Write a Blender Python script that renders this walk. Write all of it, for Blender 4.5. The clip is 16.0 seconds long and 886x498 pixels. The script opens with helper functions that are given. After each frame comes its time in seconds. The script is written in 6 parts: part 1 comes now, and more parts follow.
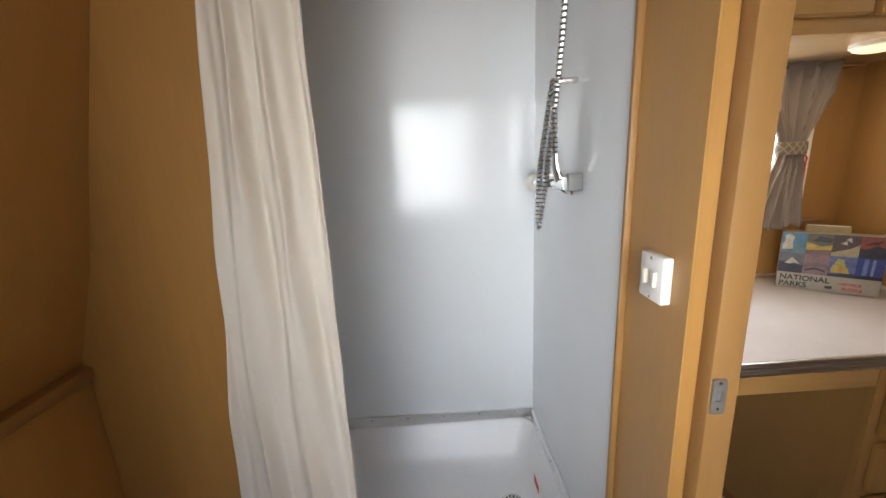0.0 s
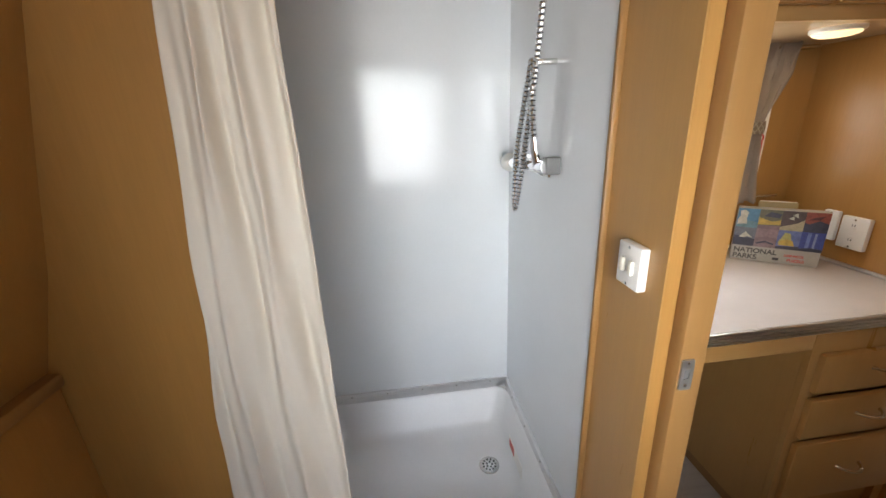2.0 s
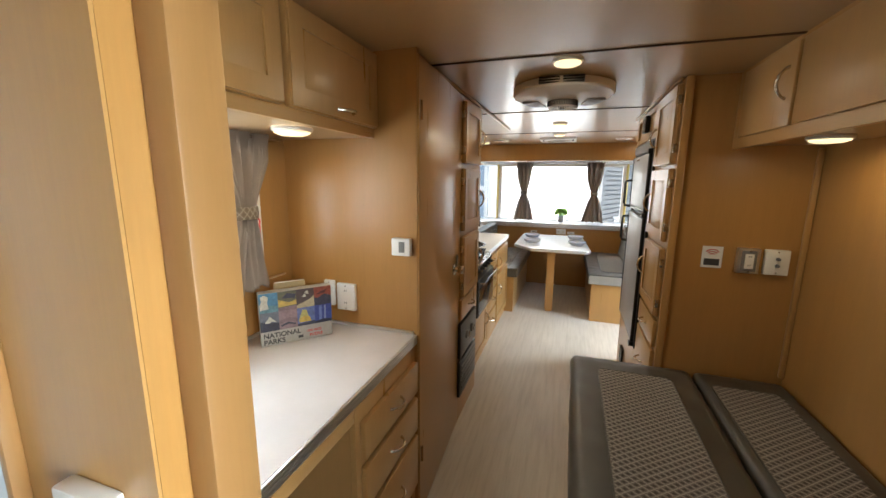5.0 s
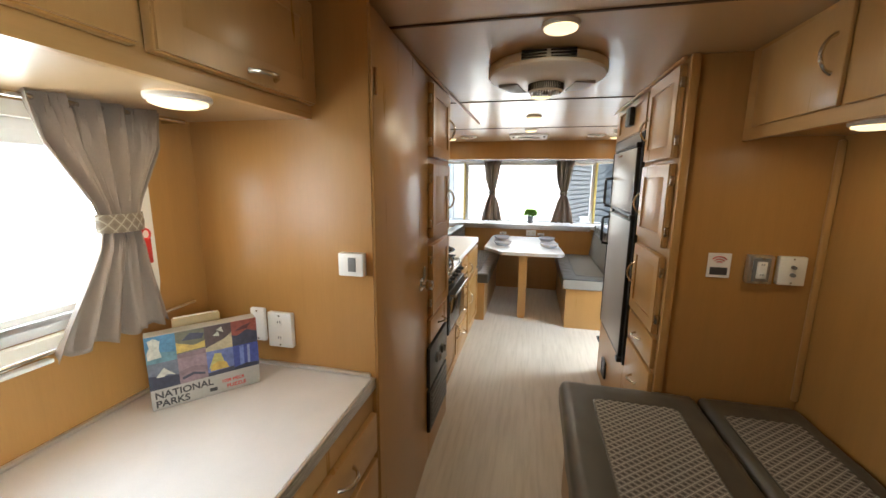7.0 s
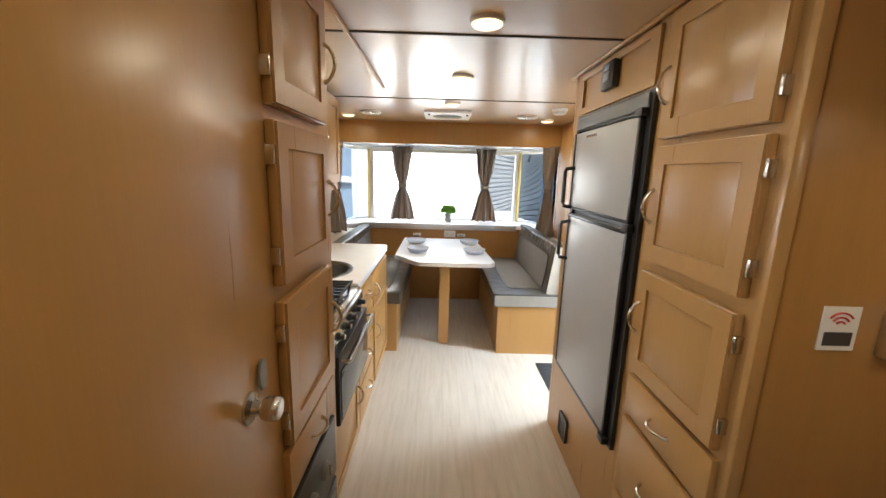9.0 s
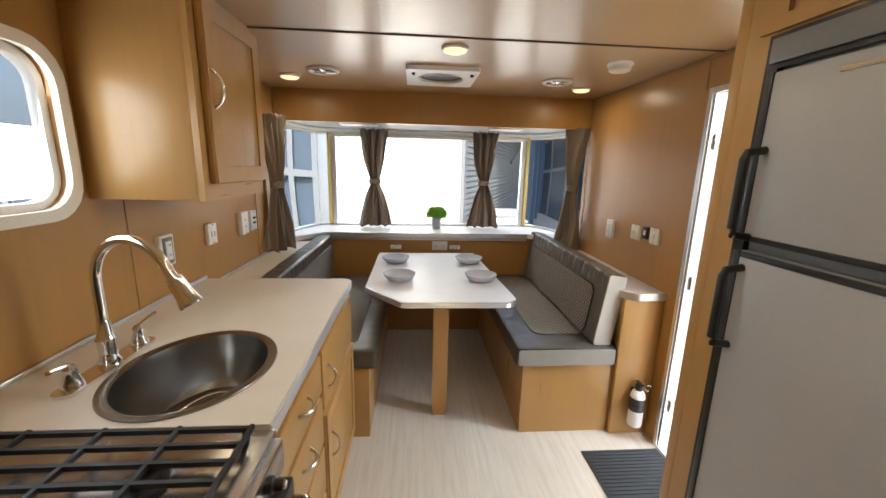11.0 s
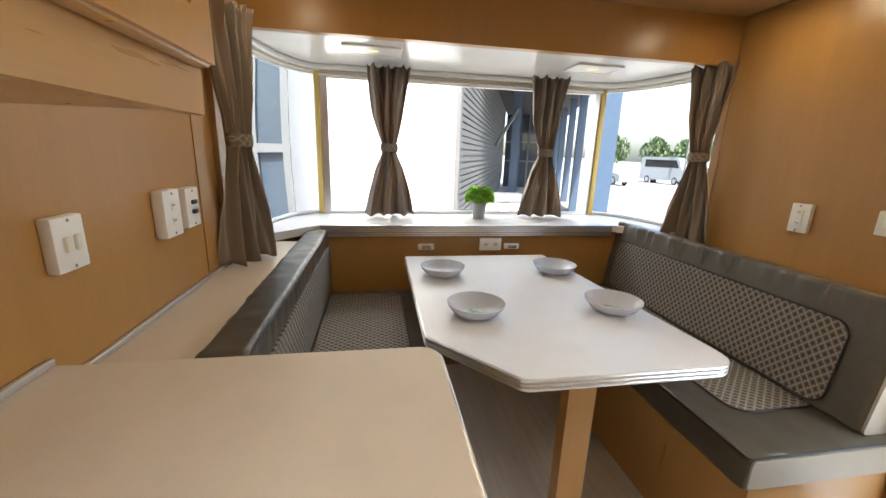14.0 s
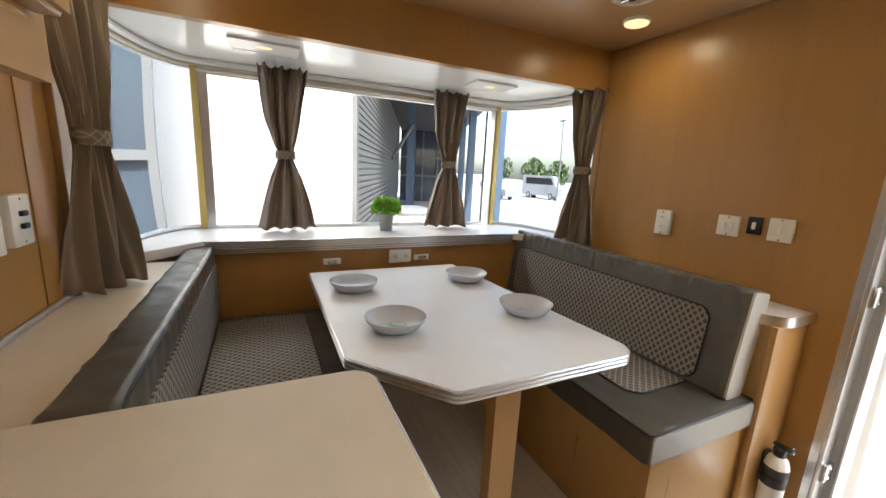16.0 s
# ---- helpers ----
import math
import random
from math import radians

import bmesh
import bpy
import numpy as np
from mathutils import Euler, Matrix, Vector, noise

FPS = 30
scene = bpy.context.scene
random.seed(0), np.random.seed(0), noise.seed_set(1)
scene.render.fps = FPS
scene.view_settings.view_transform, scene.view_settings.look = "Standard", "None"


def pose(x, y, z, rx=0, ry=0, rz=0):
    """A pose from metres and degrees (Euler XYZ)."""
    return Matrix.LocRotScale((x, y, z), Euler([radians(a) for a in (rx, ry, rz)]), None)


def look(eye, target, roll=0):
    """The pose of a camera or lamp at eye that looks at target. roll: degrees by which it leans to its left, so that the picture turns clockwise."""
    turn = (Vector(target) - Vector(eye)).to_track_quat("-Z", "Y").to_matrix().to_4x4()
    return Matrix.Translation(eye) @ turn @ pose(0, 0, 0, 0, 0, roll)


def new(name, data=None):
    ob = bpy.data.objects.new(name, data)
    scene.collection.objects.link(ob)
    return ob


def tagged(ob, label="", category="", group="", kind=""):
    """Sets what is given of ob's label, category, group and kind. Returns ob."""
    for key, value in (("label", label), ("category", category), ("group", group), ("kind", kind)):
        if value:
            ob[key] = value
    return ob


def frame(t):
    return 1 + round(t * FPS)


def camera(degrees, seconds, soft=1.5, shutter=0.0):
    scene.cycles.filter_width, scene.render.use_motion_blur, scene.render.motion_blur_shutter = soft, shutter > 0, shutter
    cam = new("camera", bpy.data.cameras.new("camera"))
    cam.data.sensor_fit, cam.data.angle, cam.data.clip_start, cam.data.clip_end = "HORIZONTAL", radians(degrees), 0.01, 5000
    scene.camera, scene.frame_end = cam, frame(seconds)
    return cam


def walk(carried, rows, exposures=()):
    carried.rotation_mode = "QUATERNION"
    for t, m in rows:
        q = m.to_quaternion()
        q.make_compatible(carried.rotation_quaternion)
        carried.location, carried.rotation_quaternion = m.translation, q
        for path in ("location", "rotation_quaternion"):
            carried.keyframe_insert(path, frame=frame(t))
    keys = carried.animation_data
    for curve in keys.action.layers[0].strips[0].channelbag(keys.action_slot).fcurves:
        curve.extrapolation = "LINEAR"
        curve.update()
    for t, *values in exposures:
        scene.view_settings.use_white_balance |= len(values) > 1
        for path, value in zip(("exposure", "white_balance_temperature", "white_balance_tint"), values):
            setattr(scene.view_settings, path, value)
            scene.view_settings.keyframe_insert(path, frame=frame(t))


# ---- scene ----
cam = camera(98.5, 16.0)
PATH = [
    (0, (0.815, 0.392, 1.4), (0.867, 2.335, 0.928), -2.9),
    (0.5, (0.785, 0.405, 1.366), (0.836, 2.308, 0.753), -3.1),
    (1, (0.769, 0.404, 1.369), (0.819, 2.279, 0.674), -3.1),
    (1.5, (0.774, 0.404, 1.41), (0.837, 2.272, 0.699), -3.0),
    (2, (0.782, 0.409, 1.45), (0.993, 2.29, 0.804), -2.7),
    (2.5, (0.801, 0.418, 1.472), (1.39, 2.266, 0.985), -2.5),
    (3, (0.865, 0.456, 1.464), (1.858, 2.145, 1.061), -2.2),
    (3.5, (0.932, 0.527, 1.471), (2.226, 2.004, 1.094), -1.7),
    (4, (0.991, 0.605, 1.48), (2.587, 1.75, 1.105), -1.0),
    (4.5, (1.017, 0.636, 1.492), (2.835, 1.384, 1.123), 0.1),
    (6.8, (1.303, 0.707, 1.482), (3.212, 1.187, 1.127), 0.7),
    (7, (1.366, 0.752, 1.477), (3.282, 1.198, 1.119), 0.5),
    (7.5, (1.532, 0.809, 1.471), (3.474, 1.102, 1.094), 0.9),
    (8, (1.762, 0.816, 1.469), (3.721, 0.946, 1.089), 1.0),
    (8.5, (2.012, 0.843, 1.447), (3.976, 0.866, 1.069), 1.5),
    (9, (2.314, 0.878, 1.452), (4.275, 0.855, 1.063), 1.6),
    (9.2, (2.427, 0.883, 1.451), (4.387, 0.839, 1.057), 1.5),
    (11.3, (3.58, 0.993, 1.443), (5.527, 0.836, 1.017), 1.5),
    (11.5, (3.684, 1.009, 1.429), (5.631, 0.85, 1.001), 1.6),
    (12, (3.871, 1.129, 1.418), (5.814, 0.961, 0.971), 1.6),
    (12.5, (4.068, 1.229, 1.395), (6.013, 1.08, 0.953), 1.6),
    (13, (4.275, 1.278, 1.353), (6.219, 1.131, 0.906), 1.6),
    (13.5, (4.434, 1.338, 1.31), (6.369, 1.16, 0.837), 1.5),
    (14, (4.538, 1.396, 1.28), (6.448, 1.063, 0.792), 1.9),
    (14.5, (4.585, 1.431, 1.276), (6.435, 0.833, 0.806), 2.5),
    (15, (4.604, 1.444, 1.261), (6.404, 0.693, 0.818), 2.9),
    (15.5, (4.606, 1.446, 1.262), (6.386, 0.635, 0.841), 2.9),
    (16, (4.604, 1.441, 1.254), (6.376, 0.603, 0.858), 2.9),
]
walk(cam, [(t, look(eye, target, roll)) for t, eye, target, roll in PATH],
     exposures=[(0, 1.85, 6800, 12), (2, 1.95, 6800, 12), (2.6, 1.95, 6800, 12), (3.2, 1.88, 6800, 10), (3.7, 1.88, 6600, 9), (4.5, 2.3, 6200, 5), (7, 2.5, 6200, 4), (8, 2.7, 6200, 4), (9, 2.72, 6100, 5), (11.5, 2.0, 6600, 7), (13.5, 2.15, 6700, 7), (16, 1.9, 6700, 7)])

# ---- world, sun, exposure ----
world = bpy.data.worlds.new("sky")
scene.world = world
world.use_nodes = True
wn = world.node_tree
sky = wn.nodes.new("ShaderNodeTexSky")
sky.sky_type = "NISHITA"
sky.sun_disc = False
sky.sun_elevation, sky.sun_rotation = radians(56), radians(-95)
sky.air_density, sky.dust_density = 1.0, 3.0
wn.links.new(sky.outputs[0], wn.nodes["Background"].inputs[0])
wn.nodes["Background"].inputs[1].default_value = 0.15
sun_data = bpy.data.lights.new("sun", "SUN")
sun_data.energy, sun_data.angle, sun_data.color = 4.0, radians(0.6), (1.0, 0.95, 0.88)
sun = new("sun", sun_data)
sun.matrix_world = look((0, 0, 20), (9.0, -1.0, 6.0))


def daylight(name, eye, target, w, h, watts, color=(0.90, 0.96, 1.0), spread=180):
    """An added area lamp that stands in for sky light."""
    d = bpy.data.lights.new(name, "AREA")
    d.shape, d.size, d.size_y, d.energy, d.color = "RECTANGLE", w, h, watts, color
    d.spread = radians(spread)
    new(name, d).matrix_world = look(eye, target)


daylight("bath_window_daylight", (0.72, -0.40, 1.375), (1.60, 2.0, 1.05), 1.06, 0.97, 1.75, spread=74)
daylight("desk_window_daylight", (1.86, 1.835, 1.37), (1.86, 0.0, 1.1), 0.66, 0.40, 1.4)
daylight("kitchen_window_daylight", (4.30, 1.995, 1.51), (4.30, 0.0, 1.2), 0.64, 0.36, 0.9)
# hung outside above the doorway's view, in place of its sky light
daylight("entrance_daylight", (4.80, -1.0, 2.30), (4.4, 1.0, 0.5), 0.9, 1.7, 26, spread=150)
# extra fill on top of the sky, kept above the bay's view line
daylight("bay_fill", (8.3, 0.85, 3.1), (4.2, 0.85, 0.5), 2.8, 1.4, 14)

# ---- materials ----
def nodes_of(name):
    m = bpy.data.materials.new(name)
    m.use_nodes = True
    nt = m.node_tree
    return m, nt, nt.nodes["Principled BSDF"]


def add(nt, kind, **inputs):
    n = nt.nodes.new(kind)
    for k, v in inputs.items():
        n.inputs[k.replace("_", " ")].default_value = v
    return n


def coords(nt, scale=(1, 1, 1), rot=(0, 0, 0)):
    tc = nt.nodes.new("ShaderNodeNewGeometry")
    mp = nt.nodes.new("ShaderNodeMapping")
    mp.inputs["Scale"].default_value = scale
    mp.inputs["Rotation"].default_value = rot
    nt.links.new(tc.outputs["Position"], mp.inputs["Vector"])
    return mp.outputs["Vector"]


def ramp(nt, src, stops):
    r = nt.nodes.new("ShaderNodeValToRGB")
    el = r.color_ramp.elements
    while len(el) < len(stops):
        el.new(0.5)
    for e, (p, c) in zip(el, stops):
        e.position, e.color = p, (*c, 1)
    nt.links.new(src, r.inputs[0])
    return r.outputs[0]


def surface(name, color, rough=0.5, metal=0.0, vary=0.12, scale=6.0, grain=90.0, bump=0.05, stretch=(1, 1, 1), coat=0.0, spec=0.5):
    """A painted, plastic or metal surface with blotches, fine grain and slight relief."""
    m, nt, b = nodes_of(name)
    v = coords(nt, stretch)
    big = add(nt, "ShaderNodeTexNoise", Scale=scale, Detail=5.0, Roughness=0.6)
    fine = add(nt, "ShaderNodeTexNoise", Scale=grain, Detail=3.0, Roughness=0.6)
    nt.links.new(v, big.inputs["Vector"])
    nt.links.new(v, fine.inputs["Vector"])
    mix = nt.nodes.new("ShaderNodeMath")
    mix.operation = "MULTIPLY_ADD"
    nt.links.new(fine.outputs["Fac"], mix.inputs[0])
    mix.inputs[1].default_value = 0.4
    half = nt.nodes.new("ShaderNodeMath")
    half.operation = "MULTIPLY"
    nt.links.new(big.outputs["Fac"], half.inputs[0])
    half.inputs[1].default_value = 0.6
    nt.links.new(half.outputs[0], mix.inputs[2])
    lo = tuple(max(0.0, c * (1 - vary)) for c in color)
    hi = tuple(min(1.0, c * (1 + vary)) for c in color)
    nt.links.new(ramp(nt, mix.outputs[0], [(0.3, lo), (0.7, hi)]), b.inputs["Base Color"])
    rr = nt.nodes.new("ShaderNodeMapRange")
    rr.inputs["To Min"].default_value, rr.inputs["To Max"].default_value = rough * 0.85, min(1.0, rough * 1.15)
    nt.links.new(big.outputs["Fac"], rr.inputs["Value"])
    nt.links.new(rr.outputs[0], b.inputs["Roughness"])
    b.inputs["Metallic"].default_value = metal
    b.inputs["Specular IOR Level"].default_value = spec
    if coat:
        b.inputs["Coat Weight"].default_value, b.inputs["Coat Roughness"].default_value = coat, 0.2
    if bump:
        bp = nt.nodes.new("ShaderNodeBump")
        bp.inputs["Strength"].default_value, bp.inputs["Distance"].default_value = bump, 0.002
        nt.links.new(mix.outputs[0], bp.inputs["Height"])
        nt.links.new(bp.outputs[0], b.inputs["Normal"])
    return m


def wood(name, color, rough=0.38, stretch=(10, 10, 0.7), vary=0.065, spec=0.5):
    return surface(name, color, rough, 0.0, vary, 2.2, 22.0, 0.04, stretch, 0.0, spec)


M_WALL = wood("honey birch panel", (0.40, 0.205, 0.058), 0.33, vary=0.07, spec=0.5)
M_CEIL = surface("glossy birch ceiling", (0.50, 0.32, 0.15), 0.34, 0.0, 0.03, 2.2, 22.0, 0.02, (3, 1, 3), 0.6, 0.7)
M_CAB = wood("birch cabinet wood", (0.44, 0.245, 0.082), 0.29)
M_CABH = wood("birch cabinet rail", (0.44, 0.245, 0.082), 0.29, (0.7, 10, 10))
M_EDGE = wood("birch edge trim", (0.31, 0.16, 0.052), 0.4)
M_DARKGAP = surface("dark seam", (0.07, 0.035, 0.015), 0.7)
M_WHITE = surface("white plastic", (0.82, 0.80, 0.75), 0.35, vary=0.03)
M_CREAM = surface("cream plastic", (0.78, 0.73, 0.62), 0.4, vary=0.04)
M_SHOWER = surface("white shower panel", (0.77, 0.80, 0.82), 0.16, vary=0.02, bump=0.008, spec=1.0)
M_PAN = surface("white acrylic pan", (0.84, 0.84, 0.84), 0.22, vary=0.03, bump=0.02)
M_CHROME = surface("chrome", (0.82, 0.82, 0.82), 0.1, 1.0, 0.05, bump=0.0)
M_HOSE = surface("ribbed chrome hose", (0.74, 0.74, 0.74), 0.25, 1.0, 0.1, bump=0.0)
M_STEEL = surface("brushed steel", (0.60, 0.59, 0.57), 0.22, 1.0, 0.04, stretch=(2, 8, 8), bump=0.01)
# same finish as the brushed steel, in a darker tone
M_SINK = surface("darker sink steel", (0.34, 0.33, 0.31), 0.25, 1.0, 0.06, stretch=(2, 8, 8), bump=0.01)
M_SATIN = surface("satin zinc plate", (0.42, 0.40, 0.36), 0.42, 0.8, 0.06)
M_ALU = surface("brushed aluminium", (0.75, 0.75, 0.75), 0.3, 1.0, 0.1, stretch=(2, 40, 40))
M_LEAF_ALU = surface("grey door skin", (0.42, 0.41, 0.39), 0.4, 0.3, 0.08)
M_NICKEL = surface("satin nickel", (0.66, 0.62, 0.55), 0.25, 1.0, 0.08)
M_BLACK = surface("black plastic", (0.015, 0.015, 0.016), 0.35, vary=0.3)
M_IRON = surface("black cast iron", (0.012, 0.012, 0.012), 0.55, vary=0.3, bump=0.2)
M_FRIDGE = surface("grey fridge laminate", (0.40, 0.39, 0.375), 0.33, vary=0.05, bump=0.04)
M_LAMINATE = surface("speckled cream laminate", (0.74, 0.70, 0.67), 0.35, vary=0.06, scale=9, grain=420, bump=0.02)
M_COUNTER = surface("beige laminate", (0.67, 0.585, 0.475), 0.36, vary=0.06, scale=9, grain=420, bump=0.02)
M_TABLE = surface("white table laminate", (0.74, 0.74, 0.75), 0.32, vary=0.05, scale=9, grain=420, bump=0.02)
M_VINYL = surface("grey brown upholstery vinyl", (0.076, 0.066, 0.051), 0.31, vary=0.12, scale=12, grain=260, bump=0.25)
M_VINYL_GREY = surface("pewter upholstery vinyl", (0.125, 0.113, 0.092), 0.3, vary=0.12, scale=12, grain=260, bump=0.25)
# pewter vinyl lightened so the colour holds the seat end's highlight
M_PEWTER_LIT = surface("pewter vinyl with highlight", (0.30, 0.285, 0.25), 0.38, vary=0.1, scale=12, grain=260, bump=0.25)
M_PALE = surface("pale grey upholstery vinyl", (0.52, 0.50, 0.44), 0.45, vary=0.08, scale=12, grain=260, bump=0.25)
M_CURTAIN = surface("taupe curtain cloth", (0.31, 0.245, 0.19), 0.62, vary=0.14, scale=14, grain=500, bump=0.35, stretch=(1, 1, 0.25))
cloth_tree = M_CURTAIN.node_tree
glim = cloth_tree.nodes.new("ShaderNodeBsdfTranslucent")
glim.inputs["Color"].default_value = (0.40, 0.29, 0.21, 1)
weave_mix = cloth_tree.nodes.new("ShaderNodeMixShader")
weave_mix.inputs[0].default_value = 0.22
cloth_tree.links.new(cloth_tree.nodes["Principled BSDF"].outputs[0], weave_mix.inputs[1])
cloth_tree.links.new(glim.outputs[0], weave_mix.inputs[2])
cloth_tree.links.new(weave_mix.outputs[0], cloth_tree.nodes["Material Output"].inputs[0])
M_SHOWERCURT = surface("cream shower curtain", (0.70, 0.64, 0.55), 0.8, vary=0.03, scale=20, grain=600, bump=0.12)
M_MAT = surface("dark ribbed door mat", (0.035, 0.038, 0.042), 0.9, vary=0.3, grain=300, bump=0.4)
M_GLASSDARK = surface("dark appliance glass", (0.012, 0.012, 0.013), 0.06, vary=0.1, bump=0.0)
M_LEAF = surface("fresh green leaf", (0.24, 0.46, 0.06), 0.5, vary=0.4, scale=60, grain=200)
leaf_tree = M_LEAF.node_tree
thin = leaf_tree.nodes.new("ShaderNodeBsdfTranslucent")
thin.inputs["Color"].default_value = (0.30, 0.55, 0.06, 1)
both = leaf_tree.nodes.new("ShaderNodeMixShader")
both.inputs[0].default_value = 0.45
leaf_tree.links.new(leaf_tree.nodes["Principled BSDF"].outputs[0], both.inputs[1])
leaf_tree.links.new(thin.outputs[0], both.inputs[2])
leaf_tree.links.new(both.outputs[0], leaf_tree.nodes["Material Output"].inputs[0])
M_POT = surface("grey pot", (0.33, 0.34, 0.35), 0.6, vary=0.08)
M_SOIL = surface("dark soil", (0.04, 0.028, 0.018), 0.95)
M_BOWL = surface("white glazed bowl", (0.58, 0.61, 0.68), 0.16, vary=0.03, bump=0.0)
M_YELLOW = surface("yellowed seal", (0.62, 0.45, 0.13), 0.5)
M_HEADLINER = surface("white glossy headliner", (0.80, 0.79, 0.76), 0.16, vary=0.03, bump=0.01)
M_RED = surface("red plastic", (0.55, 0.03, 0.02), 0.4)
M_INK = surface("printed ink", (0.05, 0.045, 0.045), 0.6)
M_GREYPL = surface("grey plastic", (0.17, 0.17, 0.165), 0.4)
M_VENT = surface("pale grey vent plastic", (0.42, 0.42, 0.41), 0.5, vary=0.1)
# birch for recesses, with their shade put into the base colour
M_SHADE_BIRCH = surface("shade-dark birch", (0.07, 0.038, 0.016), 0.6)

# floor: pale oak vinyl with long soft streaks
M_FLOOR, nt, b = nodes_of("pale oak vinyl")
v = coords(nt, (0.9, 13, 1))
n1 = add(nt, "ShaderNodeTexNoise", Scale=3.0, Detail=7.0, Roughness=0.65)
n2 = add(nt, "ShaderNodeTexNoise", Scale=1.3, Detail=3.0)
nt.links.new(v, n1.inputs["Vector"])
nt.links.new(coords(nt, (1.2, 2.5, 1)), n2.inputs["Vector"])
mx = nt.nodes.new("ShaderNodeMix")
mx.data_type = "RGBA"
mx.inputs["Factor"].default_value = 0.35
nt.links.new(ramp(nt, n1.outputs["Fac"], [(0.3, (0.44, 0.385, 0.32)), (0.5, (0.57, 0.51, 0.435)), (0.7, (0.64, 0.585, 0.51))]), mx.inputs["A"])
nt.links.new(ramp(nt, n2.outputs["Fac"], [(0.35, (0.48, 0.43, 0.365)), (0.65, (0.62, 0.565, 0.495))]), mx.inputs["B"])
nt.links.new(mx.outputs["Result"], b.inputs["Base Color"])
b.inputs["Roughness"].default_value = 0.3
bp = nt.nodes.new("ShaderNodeBump")
bp.inputs["Strength"].default_value, bp.inputs["Distance"].default_value = 0.12, 0.002
nt.links.new(n1.outputs["Fac"], bp.inputs["Height"])
nt.links.new(bp.outputs[0], b.inputs["Normal"])


def lattice(name, a, c, ground, line, dot, pitch=0.027):
    """Woven diamond lattice with a dot in each diamond, on the plane of axes a and c."""
    m, nt, b = nodes_of(name)
    geo = nt.nodes.new("ShaderNodeNewGeometry")
    sep = nt.nodes.new("ShaderNodeSeparateXYZ")
    nt.links.new(geo.outputs["Position"], sep.inputs[0])

    def mth(op, p, q=None):
        n = nt.nodes.new("ShaderNodeMath")
        n.operation = op
        for i, s in enumerate((p, q)):
            if s is None:
                continue
            if isinstance(s, (int, float)):
                n.inputs[i].default_value = s
            else:
                nt.links.new(s, n.inputs[i])
        return n.outputs[0]
    u, w = sep.outputs[a], sep.outputs[c]
    p = mth("MULTIPLY", mth("ADD", u, mth("MULTIPLY", w, 0.8)), 1 / pitch)
    q = mth("MULTIPLY", mth("SUBTRACT", u, mth("MULTIPLY", w, 0.8)), 1 / pitch)
    fp, fq = (mth("ABSOLUTE", mth("SUBTRACT", mth("FRACT", k), 0.5)) for k in (p, q))
    near = mth("MAXIMUM", fp, fq)
    lines = mth("GREATER_THAN", near, 0.415)
    dots = mth("LESS_THAN", near, 0.2)
    inner = mth("LESS_THAN", mth("ABSOLUTE", mth("SUBTRACT", near, 0.3)), 0.025)
    mix1, mix2, mix3 = (nt.nodes.new("ShaderNodeMix") for _ in range(3))
    for k in (mix1, mix2, mix3):
        k.data_type = "RGBA"
    mix1.inputs["A"].default_value, mix1.inputs["B"].default_value = (*ground, 1), (*dot, 1)
    nt.links.new(dots, mix1.inputs["Factor"])
    nt.links.new(mix1.outputs["Result"], mix2.inputs["A"])
    mix2.inputs["B"].default_value = (*line, 1)
    nt.links.new(lines, mix2.inputs["Factor"])
    nt.links.new(mix2.outputs["Result"], mix3.inputs["A"])
    mix3.inputs["B"].default_value = tuple(0.6 * x for x in line) + (1,)
    nt.links.new(inner, mix3.inputs["Factor"])
    nt.links.new(mix3.outputs["Result"], b.inputs["Base Color"])
    b.inputs["Roughness"].default_value = 0.8
    weave = add(nt, "ShaderNodeTexNoise", Scale=700.0, Detail=2.0)
    nt.links.new(geo.outputs["Position"], weave.inputs["Vector"])
    hh = mth("ADD", lines, mth("MULTIPLY", weave.outputs["Fac"], 0.6))
    bp = nt.nodes.new("ShaderNodeBump")
    bp.inputs["Strength"].default_value, bp.inputs["Distance"].default_value = 0.5, 0.0015
    nt.links.new(hh, bp.inputs["Height"])
    nt.links.new(bp.outputs[0], b.inputs["Normal"])
    return m


M_LATTICE_H = lattice("lattice fabric lying", 0, 1, (0.125, 0.105, 0.084), (0.345, 0.305, 0.258), (0.062, 0.05, 0.04))
M_LATTICE_V = lattice("lattice fabric upright", 0, 2, (0.125, 0.105, 0.084), (0.345, 0.305, 0.258), (0.062, 0.05, 0.04))
M_LATTICE_T = lattice("lattice tie band", 0, 2, (0.17, 0.125, 0.08), (0.30, 0.25, 0.18), (0.15, 0.11, 0.07), 0.024)
M_LATTICE_TY = lattice("lattice tie band across", 1, 2, (0.17, 0.125, 0.08), (0.30, 0.25, 0.18), (0.15, 0.11, 0.07), 0.024)


def glow(name, color, strength):
    m, nt, b = nodes_of(name)
    b.inputs["Base Color"].default_value = (*color, 1)
    b.inputs["Emission Color"].default_value = (*color, 1)
    b.inputs["Emission Strength"].default_value = strength
    return m


M_LAMP = glow("warm lamp lens", (1.0, 0.78, 0.42), 0.3)
M_LAMP_DIM = glow("dim lamp lens", (1.0, 0.80, 0.48), 0.22)

M_GLASS, nt, b = nodes_of("clear glass")
b.inputs["Transmission Weight"].default_value = 1.0
b.inputs["Roughness"].default_value = 0.0
b.inputs["IOR"].default_value = 1.02
b.inputs["Base Color"].default_value = (0.98, 0.99, 1.0, 1)
M_TINT, nt, b = nodes_of("lightly tinted glass")
b.inputs["Transmission Weight"].default_value = 1.0
b.inputs["Roughness"].default_value = 0.0
b.inputs["IOR"].default_value = 1.02
b.inputs["Base Color"].default_value = (0.86, 0.92, 0.97, 1)

